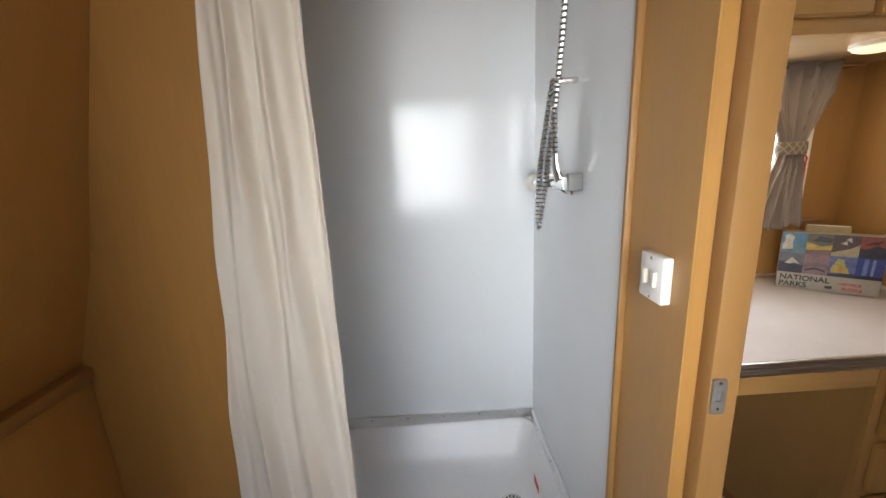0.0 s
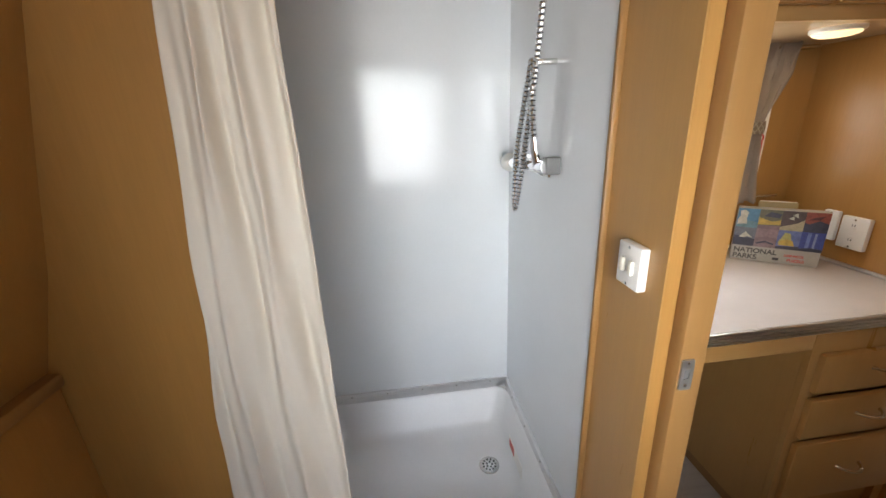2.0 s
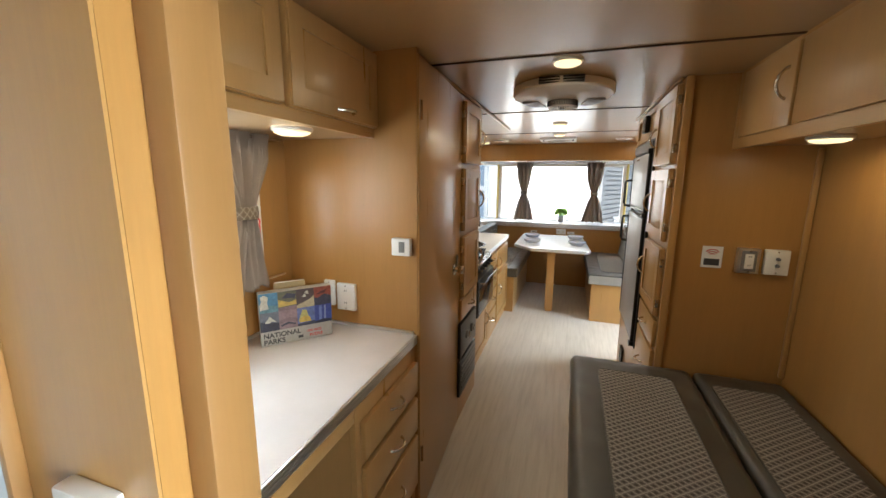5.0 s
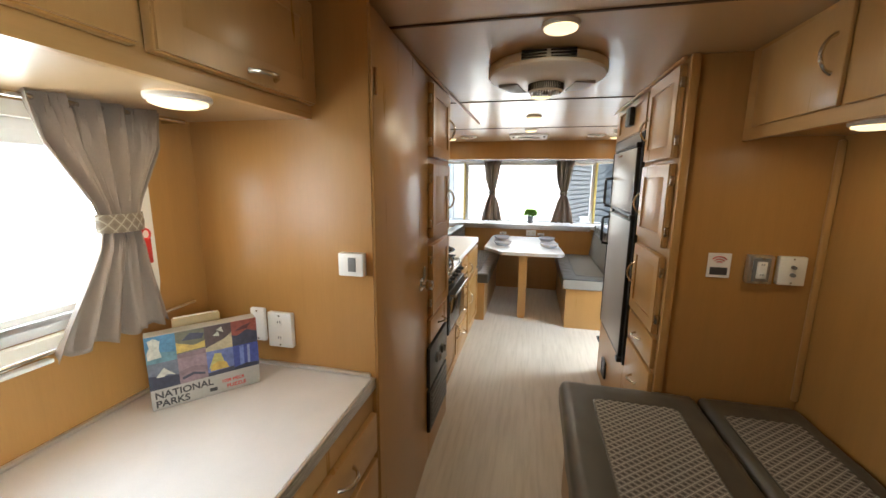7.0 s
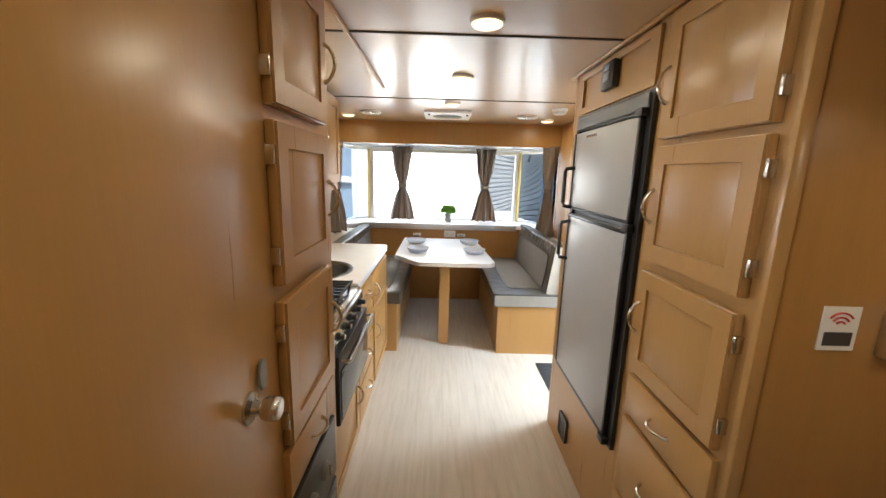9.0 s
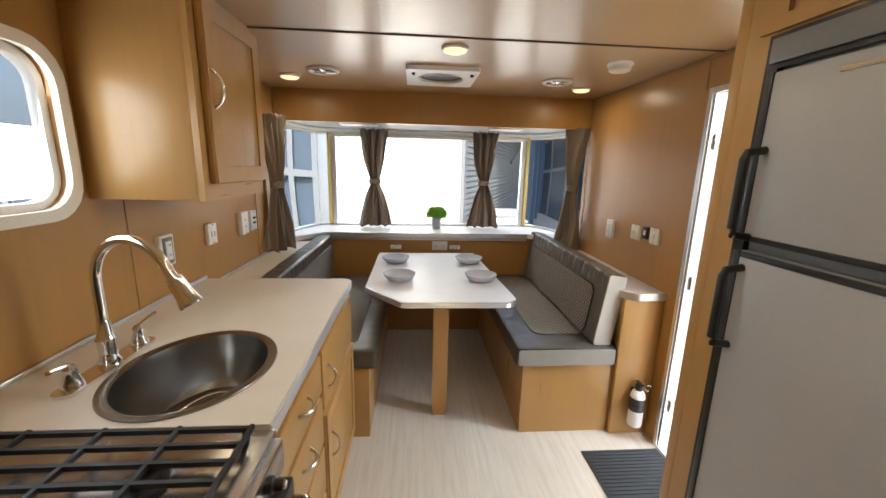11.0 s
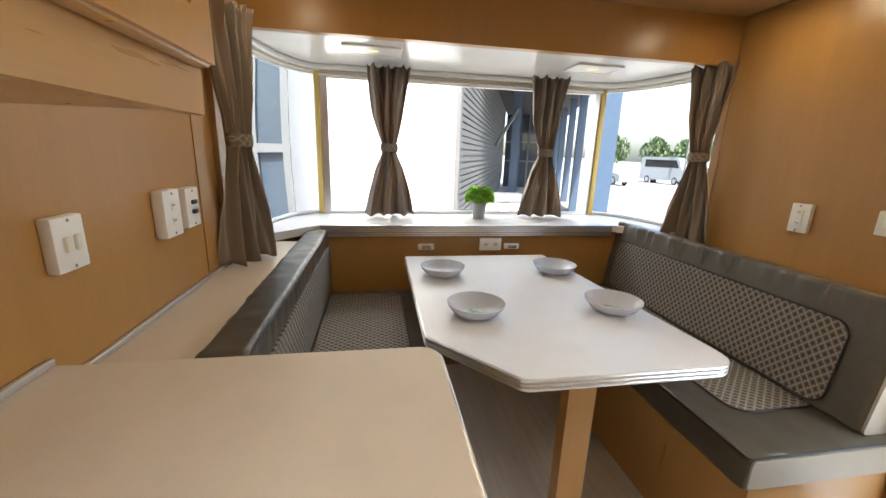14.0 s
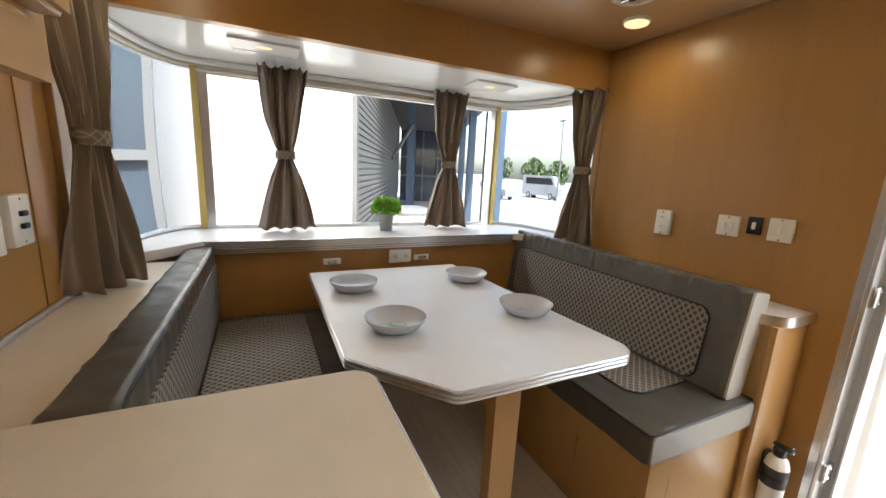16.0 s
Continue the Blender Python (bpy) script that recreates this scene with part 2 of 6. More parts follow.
# outdoors
M_ASPHALT = surface("sunlit concrete and asphalt", (0.24, 0.235, 0.225), 0.9, vary=0.15, scale=0.6, grain=30, bump=0.2)
M_CONCRETE = surface("pale concrete", (0.38, 0.37, 0.345), 0.9, vary=0.1, scale=1.0, grain=40, bump=0.2)
M_RENDERWALL = surface("white stucco", (0.80, 0.80, 0.78), 0.9, vary=0.04, scale=2, grain=60, bump=0.2)
M_SIDING = surface("grey metal siding", (0.13, 0.13, 0.13), 0.5, vary=0.08, scale=2, grain=30)
M_DARKROOF = surface("dark awning", (0.05, 0.05, 0.055), 0.7)
M_BLUEGLASS = surface("blue facade glass", (0.045, 0.06, 0.08), 0.08, vary=0.25, scale=0.7, bump=0.0)
M_BLUEPAINT = surface("blue painted steel", (0.045, 0.075, 0.125), 0.5)
M_TREE = surface("tree leaves", (0.085, 0.12, 0.05), 0.8, vary=0.5, scale=3, grain=20)
M_BARK = surface("tree bark", (0.10, 0.07, 0.05), 0.9)
M_CARPAINT = surface("dark blue car paint", (0.02, 0.03, 0.06), 0.2, vary=0.1)
M_CARSILVER = surface("silver van paint", (0.20, 0.21, 0.225), 0.3, vary=0.05)
M_TYRE = surface("tyre rubber", (0.015, 0.015, 0.015), 0.85)


# ---- mesh helpers ----
def thing(name, loc, label, category, group="", kind="", turn=0.0):
    ob = new(name)
    ob.empty_display_size = 0.05
    ob.matrix_world = pose(*loc, 0, 0, turn)
    return tagged(ob, label, category, group, kind)


def finish(name, bm, material, smooth=35):
    me = bpy.data.meshes.new(name)
    bmesh.ops.recalc_face_normals(bm, faces=bm.faces)
    bm.to_mesh(me)
    bm.free()
    for m in material if isinstance(material, (list, tuple)) else (material,):
        me.materials.append(m)
    if smooth:
        me.polygons.foreach_set("use_smooth", [True] * len(me.polygons))
        me.set_sharp_from_angle(angle=radians(smooth))
    return me


def base_of(ob):
    m = Matrix.Identity(4)
    while ob is not None:
        m = ob.matrix_basis @ m
        ob = ob.parent
    return m


def part(name, bm, material, parent, label="", local=False, smooth=35):
    """One mesh object under a thing or a part; built in world coordinates unless local."""
    if not local:
        bm.transform(base_of(parent).inverted())
    ob = new(name, finish(name, bm, material, smooth))
    ob.parent = parent
    return tagged(ob, label)


def solo(name, bm, material, label, category, kind="", group="", origin=None, smooth=35):
    """A thing of one single mesh."""
    if origin is None:
        co = [v.co for v in bm.verts]
        lo = [min(c[i] for c in co) for i in range(3)]
        hi = [max(c[i] for c in co) for i in range(3)]
        origin = ((lo[0] + hi[0]) / 2, (lo[1] + hi[1]) / 2, lo[2])
    bm.transform(Matrix.Translation(origin).inverted())
    ob = new(name, finish(name, bm, material, smooth))
    ob.location = origin
    return tagged(ob, label, category, group, kind)


def box(x0, x1, y0, y1, z0, z1, bevel=0.0, bm=None, seg=2):
    bm = bm or bmesh.new()
    m = Matrix.Translation(((x0 + x1) / 2, (y0 + y1) / 2, (z0 + z1) / 2)) @ Matrix.Diagonal((abs(x1 - x0), abs(y1 - y0), abs(z1 - z0), 1))
    vs = bmesh.ops.create_cube(bm, size=1, matrix=m)["verts"]
    if bevel:
        es = list({e for v in vs for e in v.link_edges})
        bmesh.ops.bevel(bm, geom=es, offset=bevel, segments=seg, affect="EDGES", profile=0.5)
    return bm


def sheet(outer, holes, t0, t1, axis, bm=None):
    """A slab with holes: 2D outlines filled and given the thickness t0..t1 along an axis.
    axis x: (y, z) outlines; y: (x, z); z: (x, y)."""
    bm = bm or bmesh.new()
    at = {"x": lambda p, q, t: (t, p, q), "y": lambda p, q, t: (p, t, q), "z": lambda p, q, t: (p, q, t)}[axis]
    edges, rings = [], []
    for loop in [outer] + list(holes):
        vs = [bm.verts.new(at(p, q, t0)) for p, q in loop]
        rings.append(vs)
        edges += [bm.edges.new((vs[i], vs[(i + 1) % len(vs)])) for i in range(len(vs))]
    faces = [f for f in bmesh.ops.triangle_fill(bm, use_beauty=True, use_dissolve=False, edges=edges)["geom"] if isinstance(f, bmesh.types.BMFace)]
    ext = bmesh.ops.extrude_face_region(bm, geom=faces)["geom"]
    d = Vector(at(0, 0, 1)) * (t1 - t0)
    bmesh.ops.translate(bm, verts=[g for g in ext if isinstance(g, bmesh.types.BMVert)], vec=d)
    return bm


def rect(a0, a1, b0, b1, r=0.0, n=5):
    if not r:
        return [(a0, b0), (a1, b0), (a1, b1), (a0, b1)]
    out = []
    for ca, cb, s in ((a1 - r, b0 + r, -90), (a1 - r, b1 - r, 0), (a0 + r, b1 - r, 90), (a0 + r, b0 + r, 180)):
        out += [(ca + r * math.cos(radians(s + 90 * i / n)), cb + r * math.sin(radians(s + 90 * i / n))) for i in range(n + 1)]
    return out


def ellipse(ca, cb, ra, rb, n=40):
    return [(ca + ra * math.cos(2 * math.pi * i / n), cb + rb * math.sin(2 * math.pi * i / n)) for i in range(n)]


def lathe(profile, centre, seg=24, axis="z", bm=None, sx=1.0, sy=1.0, sign=1, cap=True):
    """Turns (radius, height) pairs about an axis through centre."""
    bm = bm or bmesh.new()
    rings = []
    for r, h in profile:
        h *= sign
        ring = []
        for i in range(seg):
            a = 2 * math.pi * i / seg
            p, q = r * sx * math.cos(a), r * sy * math.sin(a)
            off = {"z": (p, q, h), "y": (p, h, q), "x": (h, p, q)}[axis]
            ring.append(bm.verts.new(Vector(centre) + Vector(off)))
        rings.append(ring)
    for r0, r1 in zip(rings, rings[1:]):
        for i in range(seg):
            bm.faces.new((r0[i], r0[(i + 1) % seg], r1[(i + 1) % seg], r1[i]))
    if cap and profile[0][0] > 1e-5:
        bm.faces.new(rings[0])
    if cap and profile[-1][0] > 1e-5:
        bm.faces.new(rings[-1])
    bmesh.ops.remove_doubles(bm, verts=bm.verts, dist=1e-6)
    return bm


def tube(pts, r, seg=8, bm=None, closed=False):
    bm = bm or bmesh.new()
    pts = [Vector(p) for p in pts]
    up = Vector((0.123, 0.31, 0.94))
    rings = []
    n = len(pts)
    for i, p in enumerate(pts):
        d = (pts[(i + 1) % n] - pts[i - 1]) if closed else (pts[min(i + 1, n - 1)] - pts[max(i - 1, 0)])
        d.normalize()
        s = d.cross(up).normalized()
        w = s.cross(d)
        rr = r[i] if isinstance(r, (list, tuple)) else r
        rings.append([bm.verts.new(p + rr * (math.cos(2 * math.pi * k / seg) * s + math.sin(2 * math.pi * k / seg) * w)) for k in range(seg)])
    for a, c in list(zip(rings, rings[1:])) + ([(rings[-1], rings[0])] if closed else []):
        for k in range(seg):
            bm.faces.new((a[k], a[(k + 1) % seg], c[(k + 1) % seg], c[k]))
    if not closed:
        bm.faces.new(rings[0])
        bm.faces.new(rings[-1])
    return bm


def arc(p0, p1, bulge, n=9):
    """Points on a shallow arch from p0 to p1 that rises by the vector bulge."""
    p0, p1, bulge = Vector(p0), Vector(p1), Vector(bulge)
    return [p0.lerp(p1, i / n) + bulge * math.sin(math.pi * i / n) ** 0.6 for i in range(n + 1)]


def soft_box(x0, x1, y0, y1, z0, z1, r=0.03, cuts=26, wrinkle=0.0, seed=0.0, gather=0.0):
    """A stuffed cushion: rounded edges, a slightly crowned top and faint wrinkles."""
    bm = bmesh.new()
    m = Matrix.Translation(((x0 + x1) / 2, (y0 + y1) / 2, (z0 + z1) / 2)) @ Matrix.Diagonal((x1 - x0, y1 - y0, z1 - z0, 1))
    bmesh.ops.create_cube(bm, size=1, matrix=m)
    bmesh.ops.subdivide_edges(bm, edges=bm.edges[:], cuts=cuts, use_grid_fill=True)
    for v in bm.verts:
        c = Vector((min(max(v.co.x, x0 + r), x1 - r), min(max(v.co.y, y0 + r), y1 - r), min(max(v.co.z, z0 + r), z1 - r)))
        d = v.co - c
        if d.length > 1e-9:
            nrm = d.normalized()
            v.co = c + nrm * r
            if wrinkle:
                v.co += nrm * wrinkle * noise.noise(Vector((v.co.x * 14 + seed, v.co.y * 14, v.co.z * 9)))
                v.co += nrm * wrinkle * 0.5 * noise.noise(Vector((v.co.x * 40 + seed, v.co.y * 25, v.co.z * 12)))
            if gather:
                # small tucks that run down from the top seam
                f = min(1.0, max(0.0, 1 - (z1 - v.co.z) / 0.095))
                ph = v.co.x * 95 + 5 * noise.noise(Vector((v.co.x * 7 + seed, 0, 0)))
                v.co += Vector((0, nrm.y, 0)) * gather * f * math.sin(ph) * (0.5 + noise.noise(Vector((v.co.x * 11, seed, 1))))
    return bm


def curtain(axis, at, centre, top, bottom, widths, folds=7, depth=0.03, seed=0.0, sway=0.0, ruffle=True, gather=0.0):
    """A gathered hanging cloth. widths: (height, half width, shift) rows from top to bottom."""
    bm = bmesh.new()
    nu, nv = 84, 46
    hs = [w[0] for w in widths][::-1]
    rows = []
    for j in range(nv + 1):
        z = top + (bottom - top) * j / nv
        half = float(np.interp(z, hs, [w[1] for w in widths][::-1]))
        mid = float(np.interp(z, hs, [w[2] for w in widths][::-1]))
        tight = half / max(w[1] for w in widths)
        row = []
        for i in range(nu + 1):
            u = i / nu * 2 - 1
            ph = folds * math.pi * (u + 0.12 * noise.noise(Vector((u * 2.3 + seed, z * 2.2, seed)))) + seed
            amp = depth * (0.45 + 0.75 * tight) * (0.75 + 0.5 * noise.noise(Vector((u * 3, z * 3 + seed, 2))))
            d = amp * math.sin(ph) + 0.35 * amp * math.sin(2.3 * ph + z * 9)
            if gather:
                # tight tucks under the rod and at the tie
                pull = math.exp(-(top - z) / 0.07) + 0.6 * max(0.0, 1 - tight * 1.6)
                d += gather * pull * math.sin(6.5 * ph + 3 * noise.noise(Vector((u * 4, z * 5, seed))))
            a = centre + mid + half * u + 0.004 * noise.noise(Vector((u * 5, z * 6, seed)))
            zz = z
            if ruffle and j < 3:
                zz += 0.008 * math.sin(ph * 2)
            if j > nv - 3:
                zz += 0.006 * math.sin(ph * 1.5)
            o = at + d + sway * (1 - tight)
            row.append(bm.verts.new((a, o, zz) if axis == "x" else (o, a, zz)))
        rows.append(row)
    for r0, r1 in zip(rows, rows[1:]):
        for i in range(nu):
            bm.faces.new((r0[i], r0[i + 1], r1[i + 1], r1[i]))
    return bm


def solid(ob, thick=0.002):
    s = ob.modifiers.new("thickness", "SOLIDIFY")
    s.thickness = thick
    return ob


# ---- setting ----
ZC, YR = 1.95, -0.335
YSH, YDK, YKT = 1.89, 1.80, 1.965
def struct(name, bm, material, label, category="wall", smooth=35):
    return solo(name, bm, material, label, category, "structure", smooth=smooth)


struct("floor", box(-0.3, 7.0, -0.42, 2.1, -0.06, 0.0), M_FLOOR, "pale oak look vinyl floor with long streaks", "floor")
struct("ceiling", box(-0.3, 6.42, -0.42, 2.1, ZC, ZC + 0.06), M_CEIL, "glossy honey birch panelled ceiling", "ceiling")
for i, x in enumerate((1.39, 2.61, 3.83, 5.08)):
    struct("trim", box(x - 0.007, x + 0.007, YR, 2.0, ZC - 0.004, ZC + 0.002, 0.0015), M_DARKGAP, "dark seam strip across the birch ceiling", "trim")
struct("trim", box(3.09, 4.4, 0.205, 0.22, ZC - 0.016, ZC - 0.001, 0.004), M_CAB, "thin birch moulding where cabinets meet the ceiling", "trim")
struct("trim", box(2.39, 4.72, 1.222, 1.237, ZC - 0.016, ZC - 0.001, 0.004), M_CAB, "thin birch moulding where cabinets meet the ceiling", "trim")
struct("trim", box(4.4, 6.3, YR + 0.001, YR + 0.012, ZC - 0.014, ZC - 0.001, 0.004), M_EDGE, "thin birch moulding along wall and ceiling", "trim")

# right wall with bath window and entrance
EX0, EX1, EZ1 = 4.50, 5.11, 1.79
BATHWIN = rect(0.20, 1.21, 0.88, 1.87, 0.06)
struct("wall_right", sheet([(-0.3, -0.06), (EX0, -0.06), (EX0, EZ1), (EX1, EZ1), (EX1, -0.06), (6.32, -0.06), (6.32, ZC), (-0.3, ZC)], [BATHWIN], YR - 0.06, YR, "y"), M_WALL, "honey birch panelled wall with the entrance opening")
struct("trim", box(5.157, 5.163, YR - 0.001, YR + 0.003, EZ1 + 0.02, ZC - 0.014, 0.001), M_EDGE, "thin upright panel joint above the entrance", "trim")
struct("wall_shower_back", sheet(rect(-0.3, 1.31, -0.06, ZC), [], YSH, YSH + 0.2, "y"), M_SHOWER, "glossy white shower back wall panel")
DW = rect(1.46, 2.185, 1.12, 1.60, 0.07)
struct("wall_desk", sheet(rect(1.31, 2.45, -0.06, ZC), [DW], YDK, YDK + 0.06, "y"), M_WALL, "honey birch wall with the desk window")
KW = rect(3.93, 4.60, 1.30, 1.72, 0.09)
struct("wall_kitchen", sheet(rect(2.45, 6.32, -0.06, ZC), [KW], YKT, YKT + 0.06, "y"), M_WALL, "honey birch kitchen wall with a rounded window")
for x in (4.80, 5.89):
    struct("trim", box(x - 0.003, x + 0.003, YKT - 0.003, YKT + 0.001, 0.86, 1.9, 0.001), M_EDGE, "thin upright panel joint strip", "trim")
struct("wall_rear", sheet([(-0.36, -0.06), (0.06, -0.06), (0.06, 1.0), (0.10, 1.03), (0.165, 1.22), (0.218, 1.43), (0.283, 1.67), (0.37, ZC), (-0.36, ZC)], [], -0.42, 2.1, "y"), M_WALL, "honey birch rear wall of the bathroom")
struct("wall_bath_ledge", box(0.06, 0.11, YR, 1.107, 0.0, 1.0, 0.004), M_WALL, "lower birch wainscot box along the bathroom wall")
struct("trim", box(0.055, 0.125, YR, 1.107, 1.0, 1.03, 0.008), M_EDGE, "rounded birch cap on the wainscot", "trim")
# out of view; added only to keep window light off the rear corner
struct("wall_light_block", box(0.27, 0.31, YR, 0.60, 0.0, ZC), M_WALL, "unseen birch wall added to shade the bathroom corner")
struct("wall_shower_front", sheet([(0.06, 0.0), (0.45, 0.0), (0.45, ZC), (0.06, ZC)], [], 1.108, 1.158, "y"), M_WALL, "honey birch wall beside the shower opening")
struct("wall_shower_side", box(0.30, 0.36, 1.158, YSH, 0.0, ZC), M_SHOWER, "white shower side panel")
struct("wall_shower_right", box(1.225, 1.238, 1.172, YSH, 0.0, ZC), M_SHOWER, "glossy white shower right wall panel")
struct("wall_partition", box(1.237, 1.305, 0.972, 1.95, 0.0, ZC), M_WALL, "birch partition between shower and desk")
struct("wall_partition_post", box(1.2335, 1.2365, 0.972, 1.171, 0.0, ZC), M_CAB, "birch veneer strip beside the shower")
struct("trim", box(1.218, 1.2335, 1.166, 1.178, 0.0, ZC, 0.003), M_EDGE, "dark birch edge strip at the shower", "trim")
struct("trim", box(1.262, 1.312, 0.938, 0.972, 0.0, ZC, 0.003), M_EDGE, "birch door jamb post", "trim")
struct("wall_partition_hall", box(1.237, 1.305, YR, 0.22, 0.0, ZC), M_WALL, "birch partition beside the bathroom doorway")

# shower ceiling strip and aluminium pan trim
pan = thing("shower_pan", (0.8, 1.5, 0.0), "white acrylic shower pan with a raised rim", "shower pan")
bm = sheet(rect(0.36, 1.225, 1.18, YSH), [rect(0.372, 1.213, 1.235, 1.878, 0.03)], 0.05, 0.235, "z")
part("rim", bm, M_PAN, pan)
bm = bmesh.new()
loops = []
for s, z in ((0.0, 0.234), (0.008, 0.225), (0.045, 0.10), (0.075, 0.068), (0.12, 0.06)):
    loops.append([bm.verts.new((p, q, z)) for p, q in rect(0.372 + s, 1.213 - s, 1.235 + s, 1.878 - s, 0.06)])
for l0, l1 in zip(loops, loops[1:]):
    for i in range(len(l0)):
        bm.faces.new((l0[i], l0[(i + 1) % len(l0)], l1[(i + 1) % len(l0)], l1[i]))
bm.faces.new(loops[-1])
part("basin", bm, M_PAN, pan)
drain = part("drain", lathe([(0.0, 0.005), (0.034, 0.005), (0.042, 0.003), (0.043, 0.0)], (1.07, 1.61, 0.06), 28), M_STEEL, pan, "round perforated steel drain")
for k in range(16):
    r, a = (0.012, k * math.pi * 2 / 5) if k < 5 else (0.026, (k - 5) * 2 * math.pi / 11)
    part("hole", lathe([(0.0, 0.0012), (0.0042, 0.001), (0.0042, 0.0)], (1.07 + r * math.cos(a), 1.61 + r * math.sin(a), 0.065), 8), M_BLACK, drain)
part("sticker", box(1.160, 1.1625, 1.47, 1.63, 0.13, 0.19), M_WHITE, pan, "small paper care sticker")
part("sticker_print", box(1.1588, 1.1602, 1.56, 1.62, 0.145, 0.18), M_RED, pan, "red print")
for nm, bx, pts in (("wall_trim_back", (0.36, 1.225, YSH - 0.012, YSH, 0.235, 0.282), [(0.5 + 0.16 * k, YSH - 0.013, 0.27) for k in range(5)]),
                    ("wall_trim_side", (1.212, 1.226, 1.18, YSH - 0.012, 0.235, 0.275), [(1.211, 1.25 + 0.17 * k, 0.262) for k in range(4)])):
    st = thing("pan_trim", ((bx[0] + bx[1]) / 2, (bx[2] + bx[3]) / 2, bx[4]), "aluminium strip screwed above the shower pan", "trim strip", "shower pan trims")
    part("strip", box(*bx, 0.003), M_ALU, st)
    for p in pts:
        part("screw", lathe([(0.004, -0.002), (0.004, 0.001), (0.0, 0.002)], p, 8, "y" if "back" in nm else "x"), M_STEEL, st)
struct("floor_shower_step", box(0.36, 1.225, 1.16, 1.181, 0.0, 0.235, 0.004), M_PAN, "white front lip of the shower pan", "step")

sc = thing("shower_curtain", (0.5, 1.1, 1.91), "cream cloth shower curtain gathered to one side", "shower curtain")
solid(part("cloth", curtain("x", 1.078, 0.505, 1.915, 0.25, [(1.93, 0.082, 0.045), (1.67, 0.085, 0.04), (0.9, 0.118, 0.0), (0.45, 0.135, -0.02), (0.25, 0.14, -0.03)], 2.6, 0.02, 2.2, ruffle=False), M_SHOWERCURT, sc))
part("rail", box(0.41, 1.218, 1.071, 1.085, 1.938, 1.949, 0.002), M_WHITE, sc, "thin white ceiling rail")
for k in range(6):
    part("ring", tube([(0.47 + 0.03 * k, 1.078 + 0.012 * math.cos(a), 1.926 + 0.012 * math.sin(a)) for a in np.linspace(0, 2 * math.pi, 12, endpoint=False)], 0.002, 6, closed=True), M_CHROME, sc)

# shower fittings on the right wall
XS = 1.225
tap = thing("shower_valve", (XS, 1.6, 1.29), "chrome shower mixer with a clear round knob", "shower valve")
part("body", tube([(1.195, 1.43, 1.312), (1.195, 1.74, 1.292)], 0.02, 14), M_CHROME, tap)
part("end_cap", box(1.185, XS, 1.408, 1.438, 1.292, 1.338, 0.004), M_GREYPL, tap, "square dark end piece")
part("knob", lathe([(0.0, -0.02), (0.02, -0.02), (0.032, -0.008), (0.032, 0.012), (0.02, 0.026), (0.0, 0.028)], (1.195, 1.775, 1.29), 20, "y"), M_WHITE, tap, "clear acrylic knob")
part("spout", tube([(1.19, 1.485, 1.31), (1.176, 1.48, 1.36), (1.172, 1.478, 1.39)], [0.016, 0.015, 0.011], 12), M_CHROME, tap)
part("mount", box(1.21, XS, 1.46, 1.72, 1.275, 1.33, 0.006), M_CHROME, tap)
hose = thing("shower_hose", (XS, 1.56, 1.15), "ribbed chrome flexible shower hose hanging in a loop", "shower hose")
hp = [(1.172, 1.478, 1.385), (1.172, 1.488, 1.42), (1.175, 1.505, 1.48), (1.178, 1.515, 1.56), (1.178, 1.528, 1.59), (1.175, 1.54, 1.55), (1.17, 1.583, 1.43), (1.165, 1.611, 1.328), (1.165, 1.622, 1.21), (1.165, 1.615, 1.16), (1.165, 1.602, 1.175), (1.17, 1.585, 1.25), (1.175, 1.53, 1.44), (1.18, 1.497, 1.58), (1.183, 1.47, 1.72), (1.185, 1.45, 1.84)]
def smooth_path(p, n):
    p = [Vector(q) for q in p]
    out = []
    for i in range(len(p) - 1):
        a, b0, c0, d = p[max(i - 1, 0)], p[i], p[i + 1], p[min(i + 2, len(p) - 1)]
        for k in range(n):
            t = k / n
            out.append(0.5 * (2 * b0 + (c0 - a) * t + (2 * a - 5 * b0 + 4 * c0 - d) * t * t + (3 * b0 - a - 3 * c0 + d) * t ** 3))
    return out + [p[-1]]
path = smooth_path(hp, 44)
# even steps along the hose: two for a bright rib, two for the dark groove
along = [0.0]
for p, q in zip(path, path[1:]):
    along.append(along[-1] + (q - p).length)
steps = np.linspace(0, along[-1], int(along[-1] / 0.0027))
path = [Vector([float(np.interp(s, along, [p[k] for p in path])) for k in range(3)]) for s in steps]
bm = tube(path, [0.0102 if i % 5 < 3 else 0.0084 for i in range(len(path))], 10)
bm.faces.ensure_lookup_table()
for i, f in enumerate(bm.faces):
    f.material_index = 1 if (i // 10) % 5 == 3 else 0
part("hose", bm, (M_HOSE, M_BLACK), hose, smooth=20)
part("bracket", box(1.172, XS, 1.462, 1.482, 1.572, 1.586, 0.003), M_STEEL, hose, "small chrome hose guide")
part("head_holder", box(1.165, XS, 1.415, 1.47, 1.80, 1.875, 0.008), M_CHROME, hose, "chrome wall bracket of the shower head")
part("shower_head", lathe([(0.012, 0.0), (0.016, 0.03), (0.04, 0.06), (0.04, 0.075), (0.0, 0.078)], (1.185, 1.45, 1.845), 20), M_CHROME, hose)

